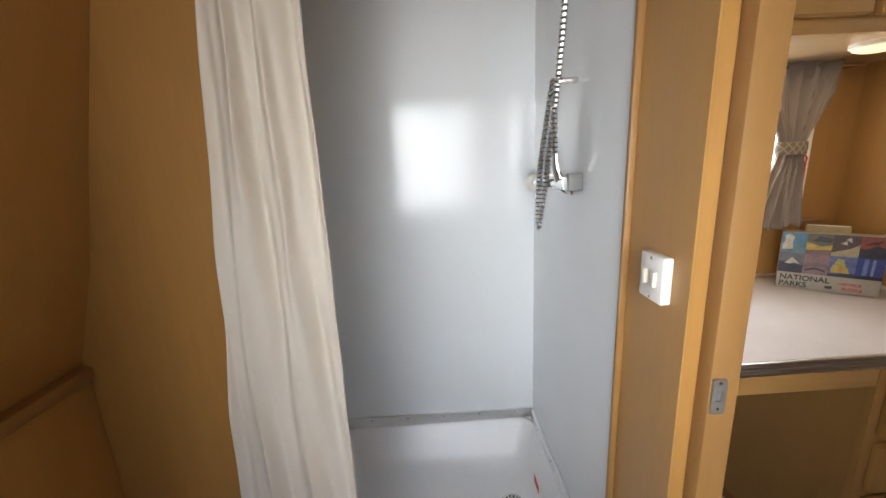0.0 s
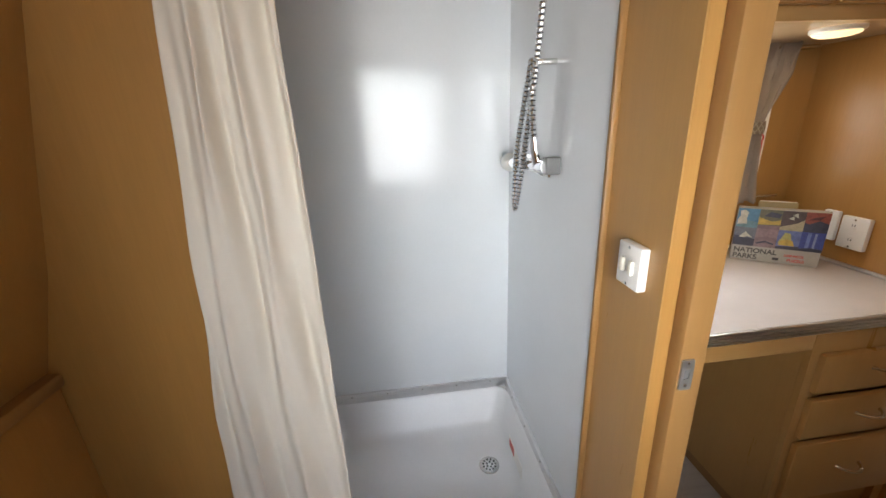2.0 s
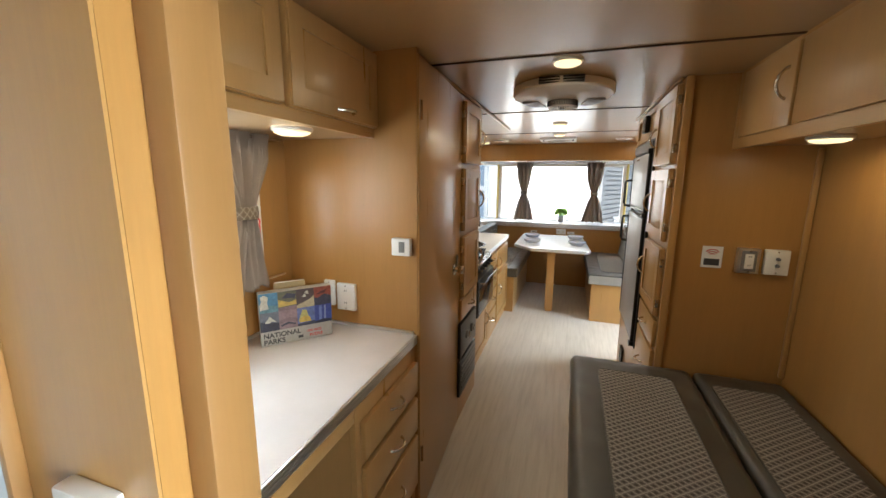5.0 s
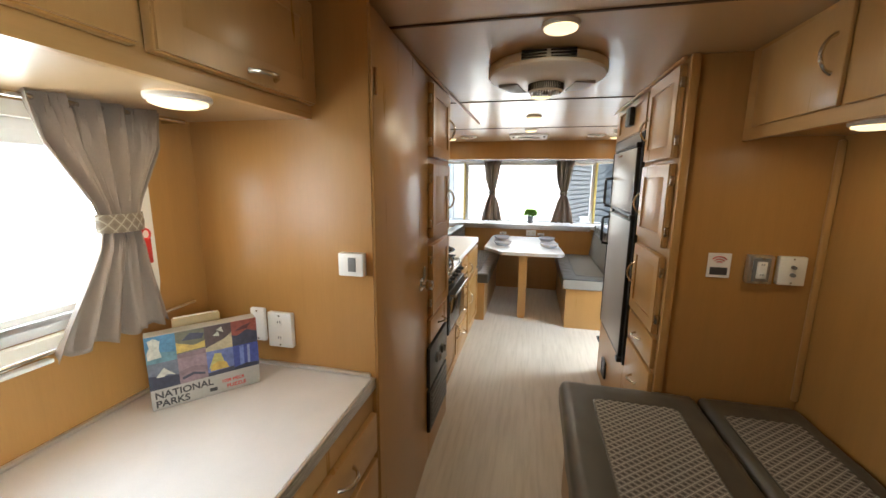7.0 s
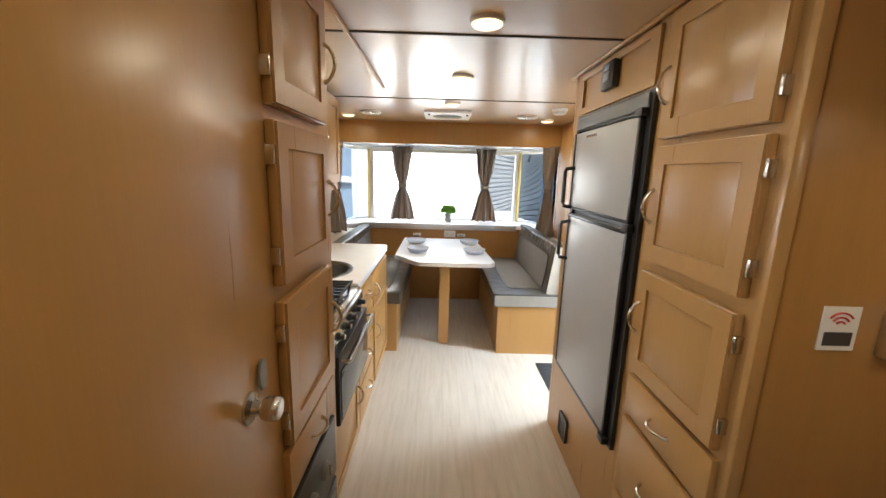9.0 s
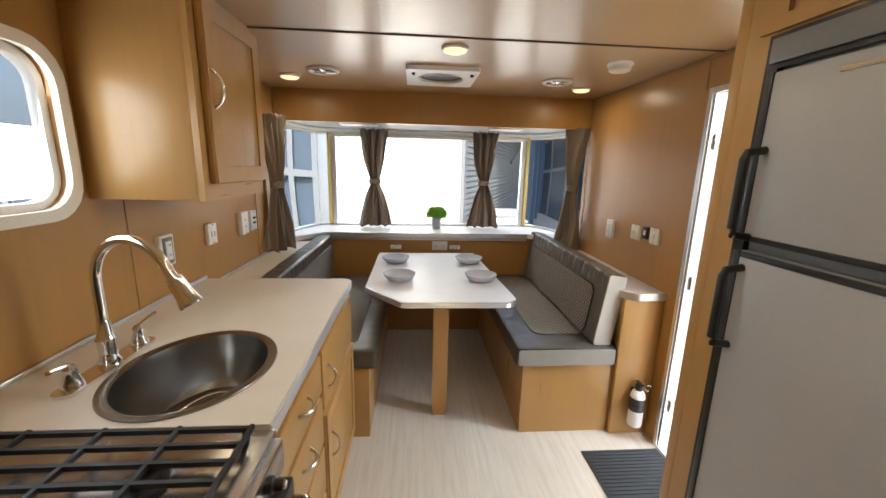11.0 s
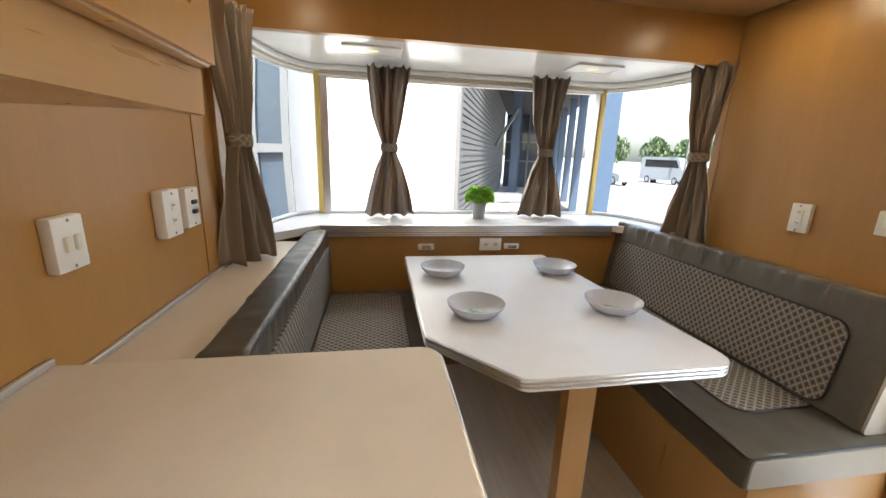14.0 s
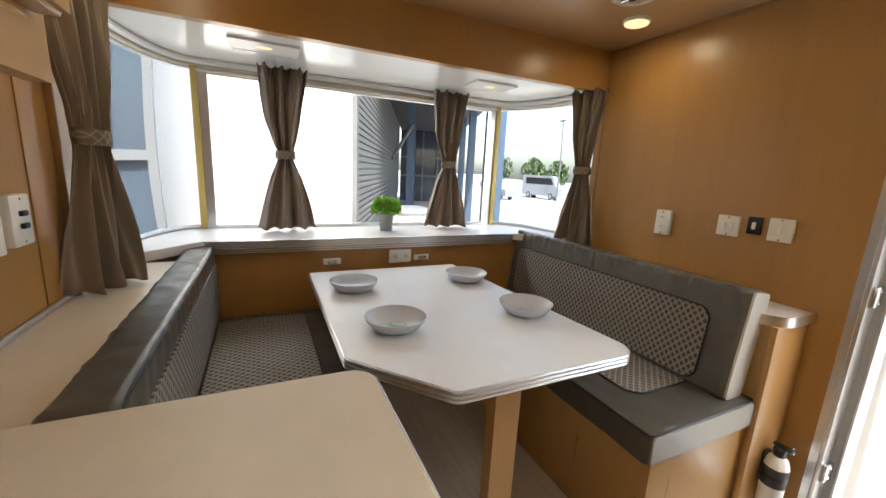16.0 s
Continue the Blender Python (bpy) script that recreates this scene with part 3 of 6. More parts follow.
# ---- fittings shared by the spaces ----
def on_wall(axis, at, out, a, z):
    """A place on a wall: axis the wall's normal, at its face, out the side it faces; a along, z up; returns maker of boxes."""
    def maker(a0, a1, z0, z1, d0, d1, bevel=0.0):
        lo, hi = sorted((at + out * d0, at + out * d1))
        if axis == "x":
            return box(lo, hi, a + a0, a + a1, z + z0, z + z1, bevel)
        return box(a + a0, a + a1, lo, hi, z + z0, z + z1, bevel)
    return maker


def base_point(axis, at, a, z):
    return (at, a, z) if axis == "x" else (a, at, z)


def switch_plate(axis, at, out, a, z, w, h, label, toggles=(), slots=(), depth=0.012, mat=None, category="switch", name="light_switch", frame_mat=None, rocker=False, screws=True):
    t = thing(name, base_point(axis, at, a, z), label, category)
    mk = on_wall(axis, at, out, a, z)
    part("plate", mk(-w / 2, w / 2, -h / 2, h / 2, 0.0, depth, 0.004), mat or M_CREAM, t)
    d = depth
    if frame_mat:
        part("inner_frame", mk(-w * 0.34, w * 0.34, -h * 0.42, h * 0.42, d - 0.002, d + 0.004, 0.002), frame_mat, t)
        d += 0.004
    if rocker:
        part("face", mk(-w * 0.2, w * 0.2, -h * 0.3, h * 0.3, d - 0.002, d + 0.004, 0.002), M_WHITE, t)
        d += 0.004
    for ta, tz in toggles:
        part("toggle", mk(ta - 0.006, ta + 0.006, tz - 0.014, tz + 0.014, d - 0.002, d + 0.007, 0.002), M_WHITE if mat is not M_WHITE else M_CREAM, t)
    for ta, tz in slots:
        part("socket", mk(ta - 0.009, ta + 0.009, tz - 0.011, tz + 0.011, d - 0.002, d + 0.0015, 0.0007), M_WHITE, t)
        for q in (-0.004, 0.004):
            part("slot", mk(ta + q - 0.001, ta + q + 0.001, tz - 0.001, tz + 0.006, d + 0.001, d + 0.0022), M_BLACK, t)
    if screws:
        for tz in (-h * 0.42, h * 0.42):
            part("screw", mk(-0.003, 0.003, tz - 0.003, tz + 0.003, d - 0.003, d + 0.0012, 0.001), M_STEEL, t)
    return t


def handle(parent, x, z, y, out, length, upright, mat=None):
    """A bowed pull on a front that faces along y."""
    mat = mat or M_NICKEL
    h = length / 2
    p0, p1 = ((x, y, z - h), (x, y, z + h)) if upright else ((x - h, y, z), (x + h, y, z))
    pts = arc(p0, p1, (0, out * 0.03, 0), 12)
    ob = part("handle", tube(pts, [0.0065 if i in (0, 12) else 0.0042 + 0.0012 * math.sin(math.pi * i / 12) for i in range(13)], 8), mat, parent, "bowed satin nickel pull")
    return ob


def shaker(name, parent, x0, x1, z0, z1, y, out, grip=None, hinge=None, rail=0.055, th=0.02, mat=None, recess=True):
    """A framed door or drawer front whose outer face is at y + out * th."""
    bm = bmesh.new()
    ya, yb = sorted((y, y + out * th))
    box(x0, x1, ya, yb, z0, z1, 0.004, bm, 2)
    ob = part(name, bm, mat or M_CAB, parent)
    if recess:
        f = y + out * th
        # frame laid over a sunk field
        fr = sheet(rect(x0 + 0.004, x1 - 0.004, z0 + 0.004, z1 - 0.004), [rect(x0 + rail, x1 - rail, z0 + rail, z1 - rail)], min(f, f + out * 0.006), max(f, f + out * 0.006), "y")
        part("stile_frame", fr, mat or M_CAB, ob)
        f += out * 0.006
    else:
        f = y + out * th
    if grip:
        gx, gz, gl, up = grip
        handle(ob, gx, gz, f, out, gl, up)
    if hinge is not None:
        for hz in (z0 + 0.07, z1 - 0.07):
            hy = sorted((y + out * 0.001, y + out * (th + 0.002)))
            part("hinge", box(hinge - 0.006, hinge + 0.006, hy[0], hy[1], hz - 0.02, hz + 0.02, 0.002), M_NICKEL, ob, "small nickel hinge")
    return ob


def puck(x, y, z, r=0.055, lit=True, watts=0.34, label="round warm puck light on the birch ceiling"):
    t = thing("ceiling_light", (x, y, z), label, "ceiling light", "puck lights")
    part("ring", lathe([(r, 0.0), (r, -0.008), (r * 0.93, -0.013), (r * 0.86, -0.012)], (x, y, z), 28, cap=False), M_CREAM, t)
    part("lens", lathe([(r * 0.88, -0.008), (r * 0.86, -0.017), (r * 0.6, -0.023), (0.0, -0.026)], (x, y, z), 28), M_LAMP if lit else M_LAMP_DIM, t, "glowing domed lens")
    d = bpy.data.lights.new("puck_lamp", "AREA")
    d.shape, d.size, d.energy, d.color = "DISK", r * 1.5, watts, (1.0, 0.84, 0.60)
    new("puck_lamp", d).location = (x, y, z - 0.03)
    return t


# ---- bathroom ----
switch_plate("x", 1.2335, -1, 1.052, 1.164, 0.072, 0.088, "white double toggle light switch on the birch post", ((-0.014, 0.0), (0.014, 0.0)), depth=0.02, mat=M_WHITE)
st = thing("strike_plate", (1.287, 0.938, 0.98), "small steel strike plate in the door jamb", "strike plate")
part("plate", sheet(rect(1.2645, 1.289, 0.955, 1.02, 0.004), [rect(1.271, 1.282, 0.979, 0.999)], 0.9345, 0.938, "y"), M_SATIN, st)
part("pocket", box(1.271, 1.282, 0.9365, 0.9378, 0.978, 1.0), M_GREYPL, st)
for z in (0.965, 1.013):
    part("screw", lathe([(0.003, 0.0), (0.002, -0.0012), (0.0, -0.0015)], (1.2768, 0.9345, z), 8, "y"), M_STEEL, st)

# bath window
def framed_window(name, label, axis, at, out, outline_args, fw, glass=M_GLASS, split=None, inner=0.02):
    a0, a1, z0, z1, r = outline_args
    t = tagged(new(name), label, "window", kind="structure")
    t.matrix_world = Matrix.Translation(base_point(axis, at, (a0 + a1) / 2, z0))
    lo, hi = sorted((at - out * 0.065, at + out * inner))
    part("window_frame", sheet(rect(a0 - 0.028, a1 + 0.028, z0 - 0.028, z1 + 0.028, r + 0.02), [rect(a0 + 0.004, a1 - 0.004, z0 + 0.004, z1 - 0.004, r)], min(at + out * 0.001, at + out * inner), max(at + out * 0.001, at + out * inner), axis), M_CREAM, t, "white plastic inner frame")
    part("sash", sheet(rect(a0 + 0.001, a1 - 0.001, z0 + 0.001, z1 - 0.001, r), [rect(a0 + fw, a1 - fw, z0 + fw, z1 - fw, max(r - fw, 0.01))], at - out * 0.045, at - out * 0.015, axis), M_WHITE, t)
    pn = part("pane", sheet(rect(a0 + fw - 0.004, a1 - fw + 0.004, z0 + fw - 0.004, z1 - fw + 0.004), [], at - out * 0.032, at - out * 0.028, axis), glass, t)
    pn.visible_shadow = False
    for s in split or ():
        part("crossbar", sheet(rect(a0 + fw, a1 - fw, s - 0.012, s + 0.012), [], at - out * 0.044, at - out * 0.016, axis), M_WHITE, t)
    return t


framed_window("window_1", "bright bathroom window with rounded corners", "y", YR, 1, (0.20, 1.21, 0.88, 1.87, 0.06), 0.02, split=(1.25,))

# ---- desk corner ----
YD = 1.205
desk = thing("desk", (1.85, 1.5, 0.83), "speckled cream laminate desk top with ribbed metal edge", "desk")
part("top", box(1.307, 2.386, YD + 0.004, YDK, 0.832, 0.872, 0.002), M_LAMINATE, desk)
for k in range(4):
    part("edge_rib", box(1.307, 2.386, YD - 0.004, YD + 0.0045, 0.834 + 0.0095 * k, 0.8415 + 0.0095 * k, 0.002), M_ALU, desk, "ribbed aluminium edge")
part("back_strip", box(1.307, 2.386, YDK - 0.012, YDK - 0.001, 0.873, 0.885, 0.003), M_ALU, desk)
part("side_strip", box(2.374, 2.386, YD + 0.01, YDK - 0.013, 0.873, 0.885, 0.003), M_ALU, desk)
dc = thing("desk_drawer_cabinet", (2.16, 1.5, 0.0), "birch desk pedestal with three drawers", "drawer cabinet")
part("body", box(1.925, 2.386, YD + 0.028, YDK, 0.06, 0.831), M_CAB, dc)
part("face_frame", sheet(rect(1.925, 2.386, 0.06, 0.831), [rect(1.97, 2.35, 0.09, 0.75)], YD + 0.008, YD + 0.027, "y"), M_CAB, dc)
part("toe_kick", box(1.94, 2.386, YD + 0.06, YDK, 0.0, 0.059), M_EDGE, dc)
for z0, z1 in ((0.63, 0.762), (0.46, 0.605), (0.20, 0.435)):
    shaker("drawer", dc, 1.95, 2.37, z0, z1, YD + 0.007, -1, (2.16, (z0 + z1) / 2 + 0.01, 0.085, False), recess=False)
# back panel darkened by colour to give the shade under the desk
kp = thing("knee_space_panel", (1.5, 1.79, 0.0), "birch back panel in the knee space, coloured shade-dark", "panel")
part("panel", box(1.307, 1.924, YDK - 0.02, YDK - 0.001, 0.0, 0.83), M_SHADE_BIRCH, kp)
part("skirt", box(1.307, 1.924, YD + 0.008, YD + 0.027, 0.775, 0.831, 0.002), M_CABH, kp)

oc = thing("overhead_cabinet", (1.85, 1.58, 1.64), "birch overhead cabinet above the desk", "cabinet")
YO = 1.375
part("body", box(1.307, 2.386, YO + 0.02, YDK - 0.001, 1.665, ZC - 0.001), M_CAB, oc)
part("face_frame", sheet(rect(1.307, 2.386, 1.642, ZC - 0.001), [rect(1.35, 1.86, 1.70, 1.92), rect(1.90, 2.35, 1.70, 1.92)], YO, YO + 0.019, "y"), M_CABH, oc)
part("bottom_panel", box(1.307, 2.386, YO + 0.019, YDK - 0.001, 1.645, 1.6645), M_CEIL, oc)
shaker("cabinet_door", oc, 1.33, 1.875, 1.675, 1.935, YO - 0.001, -1, (1.62, 1.70, 0.085, False), 1.33)
shaker("cabinet_door", oc, 1.90, 2.37, 1.675, 1.935, YO - 0.001, -1, (2.15, 1.70, 0.085, False), 2.37)
puck(2.06, 1.485, 1.644, 0.062, watts=0.17, label="round warm puck light under the overhead cabinet")

# end wall of the closet block facing the desk
struct("wall_closet_end", box(2.387, 2.405, 1.20, YDK, 0.0, ZC), M_WALL, "honey birch end wall beside the desk")
th = thing("thermostat", (2.387, 1.26, 1.23), "white wall thermostat with a dark display", "thermostat")
part("case", box(2.36, 2.387, 1.221, 1.299, 1.196, 1.264, 0.004), M_WHITE, th)
part("display", box(2.3585, 2.361, 1.243, 1.267, 1.21, 1.252, 0.001), M_GREYPL, th, "dark grey display")
switch_plate("x", 2.387, -1, 1.517, 1.0, 0.086, 0.115, "white wall plate with two sockets beside the desk", (), ((0.0, 0.026), (0.0, -0.026)), depth=0.02, mat=M_WHITE, category="outlet", name="wall_outlet")
switch_plate("x", 2.387, -1, 1.60, 1.01, 0.05, 0.11, "white wall plate half behind the puzzle box", (), (), depth=0.016, mat=M_WHITE, category="outlet", name="wall_outlet")

w2 = framed_window("window_2", "desk window with rounded corners and bright daylight", "y", YDK, -1, (1.46, 2.185, 1.12, 1.60, 0.07), 0.028, split=(1.165,))
part("sliding_stile", box(1.812, 1.862, YDK + 0.008, YDK + 0.040, 1.15, 1.572, 0.004), M_WHITE, w2, "upright white stile of the sliding pane")
part("sliding_rail", box(1.863, 2.155, YDK + 0.014, YDK + 0.043, 1.545, 1.573, 0.003), M_WHITE, w2)
part("track", box(1.49, 2.155, YDK - 0.002, YDK + 0.013, 1.148, 1.163, 0.002), M_ALU, w2, "aluminium slider track")
part("latch", box(1.822, 1.842, YDK - 0.012, YDK + 0.009, 1.325, 1.40, 0.004), M_BLACK, w2, "black sliding latch")
ws = thing("window_sill", (1.71, YDK, 1.06), "white ribbed sill strip below the desk window", "sill")
part("strip", box(1.46, 1.945, YDK - 0.022, YDK - 0.001, 1.066, 1.076, 0.003), M_WHITE, ws)
xs_ = thing("exit_label", (1.845, YDK - 0.002, 1.078), "white exit label with grey letters below the window", "label")
part("card", box(1.798, 1.898, YDK - 0.003, YDK - 0.0005, 1.078, 1.114), M_WHITE, xs_)
rt = thing("release_tag", (2.178, YDK - 0.03, 1.30), "red plastic emergency release handle on the window frame", "handle")
part("tab", box(2.166, 2.186, YDK - 0.042, YDK - 0.028, 1.245, 1.315, 0.004), M_RED, rt)
part("loop", tube([(2.176 + 0.012 * math.cos(a), YDK - 0.036, 1.325 + 0.014 * math.sin(a)) for a in np.linspace(0, 2 * math.pi, 14, endpoint=False)], 0.003, 6, closed=True), M_RED, rt)

c = thing("curtain", (2.09, 1.745, 1.09), "taupe window curtain tied with a patterned band", "curtain", "tied curtains")
solid(part("cloth", curtain("x", 1.735, 2.085, 1.655, 1.085, [(1.66, 0.15, 0.0), (1.55, 0.13, 0.005), (1.42, 0.06, 0.01), (1.365, 0.042, 0.01), (1.31, 0.055, 0.01), (1.2, 0.095, -0.01), (1.08, 0.14, -0.03)], 4.6, 0.024, 1.2, gather=0.008), M_CURTAIN, c))
part("lower_rod", tube([(1.46, 1.762, 1.098), (2.30, 1.762, 1.098)], 0.005, 10), M_NICKEL, c, "thin lower curtain rod")
part("tie_band", lathe([(0.051, -0.022), (0.053, 0.0), (0.051, 0.022)], (2.095, 1.735, 1.367), 24, sx=1.05, sy=0.55, cap=False), M_LATTICE_T, c, "tie band with a pale diamond pattern")
part("rod", tube([(1.42, 1.745, 1.634), (2.315, 1.745, 1.634)], 0.006, 10), M_NICKEL, c, "thin curtain rod")
part("rod_bracket", box(2.29, 2.302, 1.74, 1.80, 1.628, 1.64, 0.002), M_NICKEL, c)

# puzzle box leaning by the window: picture squares on its lid
px = thing("puzzle_box", (2.186, 1.621, 0.873), "boxed jigsaw puzzle with park poster pictures, standing on the desk", "puzzle box", turn=-39.5)
def lbox(parent, name, a0, a1, d0, d1, z0, z1, mat, label="", bevel=0.0):
    return part(name, box(a0, a1, d0, d1, z0, z1, bevel), mat, parent, label, local=True)
lbox(px, "carton", -0.13, 0.13, -0.018, 0.022, 0.0, 0.205, surface("box card", (0.42, 0.39, 0.33), 0.5), "", 0.002)
PRINTS = {}
def print_ink(col):
    if col not in PRINTS:
        PRINTS[col] = surface("print ink", col, 0.33, vary=0.35, scale=45, grain=120, bump=0.0)
    return PRINTS[col]
def poster(i, j, ground, shapes):
    """One picture of the lid: a ground colour and flat shapes given as colour and corners in tenths of the picture."""
    a0, z0 = -0.13 + 0.065 * i, 0.2035 - 0.0725 * (j + 1)
    pic = lbox(px, "picture", a0, a0 + 0.065, -0.0195, -0.018, z0, z0 + 0.0725, print_ink(ground))
    for q, (col, pts) in enumerate(shapes):
        loop = [(a0 + 0.0065 * p, z0 + 0.00725 * h) for p, h in pts]
        part("shape", sheet(loop, [], -0.0198 - 0.0003 * q, -0.0195, "y"), print_ink(col), pic, local=True)
PALE, DUSK, OCHRE, PLUM, NIGHT = (0.52, 0.50, 0.40), (0.05, 0.05, 0.075), (0.50, 0.34, 0.07), (0.20, 0.13, 0.14), (0.025, 0.025, 0.045)
poster(0, 0, (0.07, 0.19, 0.30), [((0.11, 0.22, 0.25), [(0, 0), (10, 0), (10, 3), (4, 4), (0, 2)]), (PALE, [(0.5, 1.5), (5, 2), (4.4, 5), (5, 8), (3, 9.3), (1, 8.5), (1.4, 6), (0.4, 4)])])
poster(1, 0, (0.13, 0.12, 0.07), [(OCHRE, [(0, 2), (10, 2.5), (10, 5), (6, 4), (0, 6)]), (DUSK, [(2, 6.5), (9, 6), (10, 8), (5, 9)]), (PLUM, [(0, 0), (10, 0), (10, 2), (0, 1.6)])])
poster(2, 0, (0.08, 0.055, 0.05), [((0.40, 0.33, 0.20), [(0, 0), (10, 0), (10, 6), (7, 4), (0, 1.6)]), (PALE, [(3, 6), (5.5, 5.4), (5, 7.5)]), (PALE, [(4.4, 8), (7, 6.7), (6.4, 9)])])
poster(3, 0, (0.26, 0.07, 0.045), [(DUSK, [(0, 0), (10, 0), (10, 4.5), (6, 6), (2, 4), (0, 4.6)]), ((0.10, 0.03, 0.03), [(1, 6), (6, 6.4), (8, 8.6), (4, 7.6)])])
poster(0, 1, (0.13, 0.14, 0.17), [(NIGHT, [(0, 0), (10, 0), (10, 4), (0, 5.5)]), (PALE, [(2.4, 4.6), (5.2, 7.8), (9, 4.3), (6.4, 5.2), (5, 4.4)])])
poster(1, 1, (0.25, 0.17, 0.18), [(PLUM, [(0, 3), (4, 4.2), (10, 3.2), (10, 5), (5, 6), (0, 4.8)]), (DUSK, [(1, 1.4), (5, 2.6), (9, 1.6), (9, 2.4), (5, 3.6), (1, 2.4)])])
poster(2, 1, (0.13, 0.16, 0.34), [(DUSK, [(0, 0), (10, 0), (10, 2), (0, 1.4)]), ((0.42, 0.38, 0.13), [(0.5, 3), (7, 2.4), (5.4, 8.4), (3, 8.8)]), (OCHRE, [(1, 2), (8, 2), (7, 4.6), (4, 5.4), (1.6, 4.4)])])
poster(3, 1, (0.05, 0.07, 0.26), [((0.15, 0.20, 0.44), [(2.4, 1.2), (4, 1.2), (4.2, 9.6), (2.6, 9.6)]), ((0.24, 0.28, 0.46), [(5.4, 1.4), (6.4, 1.4), (6.6, 9.4), (5.6, 9.4)]), (NIGHT, [(0, 0), (10, 0), (10, 1.4), (5, 2), (0, 1.2)])])
bk_ = thing("booklet", (2.218, 1.656, 0.873), "yellowed folded booklet standing behind the puzzle box", "booklet", turn=-39.5)
lbox(bk_, "cover", -0.07, 0.045, -0.009, 0.006, 0.0, 0.222, surface("yellowed card", (0.40, 0.31, 0.15), 0.6), "", 0.003)
lbox(bk_, "pages", -0.066, 0.041, -0.003, 0.003, 0.2215, 0.2245, M_CREAM)


def letters(text, size, parent, m, mat, name="lettering"):
    cu = bpy.data.curves.new(name, "FONT")
    cu.body, cu.size, cu.extrude, cu.offset = text, size, 0.0004, size * 0.022
    cu.materials.append(mat)
    ob = new(name, cu)
    ob.parent = parent
    ob.matrix_basis = m
    return ob


letters("EXIT", 0.034, xs_, pose(-0.038, -0.0014, 0.006, 90, 0, 0), M_GREYPL)
for txt, s, a, z in (("NATIONAL", 0.026, -0.122, 0.032), ("PARKS", 0.026, -0.122, 0.008)):
    letters(txt, s, px, pose(a, -0.0186, z, 90, 0, 0), M_INK)
letters("1000 PIECE", 0.012, px, pose(0.03, -0.0186, 0.03, 90, 0, 0), M_RED)
letters("PUZZLE", 0.014, px, pose(0.042, -0.0186, 0.012, 90, 0, 0), M_RED)
lbox(px, "emblem", 0.0, 0.018, -0.0187, -0.018, 0.012, 0.022, M_INK)

# ---- closet and tall cabinet beside the aisle ----
cl = thing("closet", (2.75, 1.6, 0.0), "tall birch closet with a plain full-height door", "closet")
XC0, XC1 = 2.39, 3.09
part("body", box(2.406, 3.09, 1.262, YKT - 0.01, 0.0, ZC), M_CAB, cl)
bm = box(0.0, XC1 - XC0 + 0.02, 0.0, 0.022, 0.012, ZC - 0.02, 0.003)
bm.transform(pose(XC0, 1.192, 0, 0, 0, 3.2))
cd = part("closet_door", bm, M_CAB, cl)
for z in (0.32, 1.74):
    part("hinge", tube([(2.404, 1.187, z - 0.035), (2.404, 1.187, z + 0.035)], 0.005, 8), M_EDGE, cd)
XKN = 2.955
yk = 1.192 + (XKN - XC0) * math.tan(radians(3.2))
part("knob_rose", lathe([(0.030, 0.0), (0.029, 0.006), (0.016, 0.011), (0.011, 0.026)], (XKN, yk, 1.014), 24, "y", sign=-1), M_STEEL, cd)
part("knob", lathe([(0.010, 0.024), (0.019, 0.028), (0.0225, 0.036), (0.0225, 0.052), (0.019, 0.058), (0.010, 0.06), (0.0, 0.058)], (XKN, yk, 1.014), 24, "y", sign=-1), M_STEEL, cd, "satin nickel round door knob")

part("thumb_turn", lathe([(0.0, -0.003), (0.016, -0.002), (0.018, 0.002), (0.0, 0.004)], (XKN + 0.055, yk - 0.004, 1.052), 20, "y", sy=1.9), M_GREYPL, cd, "dark oval latch plate")

# tall pantry with appliances low down
YF = 1.235
pn = thing("pantry_cabinet", (3.33, 1.6, 0.0), "tall birch pantry cabinet with doors, a drawer and black panels", "cabinet")
part("body", box(3.093, 3.56, YF + 0.02, YKT - 0.01, 0.0, ZC), M_CAB, pn)
part("face_frame", sheet(rect(3.093, 3.56, 0.0, ZC), [], YF, YF + 0.0195, "y"), M_CAB, pn)
for z0, z1, g in ((1.578, 1.905, 1.74), (1.20, 1.55, 1.37), (0.808, 1.165, 1.0)):
    shaker("cabinet_door", pn, 3.112, 3.475, z0, z1, YF - 0.001, -1, (3.45, g, 0.10, True), 3.108)
shaker("drawer", pn, 3.10, 3.475, 0.67, 0.79, YF - 0.001, -1, (3.29, 0.73, 0.09, False), recess=False)
for z0, z1 in ((0.43, 0.645), (0.18, 0.41)):
    f = part("black_panel", box(3.085, 3.47, YF - 0.022, YF - 0.001, z0, z1, 0.004), M_BLACK, pn, "black appliance panel")
    if z0 > 0.4:
        for x in (3.22, 3.34):
            part("dial", lathe([(0.028, 0.0), (0.026, 0.012), (0.014, 0.016), (0.0, 0.016)], (x, YF - 0.022, 0.54), 20, "y", sign=-1), M_GREYPL, f)
            part("pointer", box(x - 0.003, x + 0.003, YF - 0.046, YF - 0.037, 0.525, 0.56, 0.001), M_STEEL, f)
    else:
        for k in range(6):
            part("louvre", box(3.11, 3.45, YF - 0.028, YF - 0.021, 0.205 + 0.032 * k, 0.217 + 0.032 * k, 0.002), M_GREYPL, f)

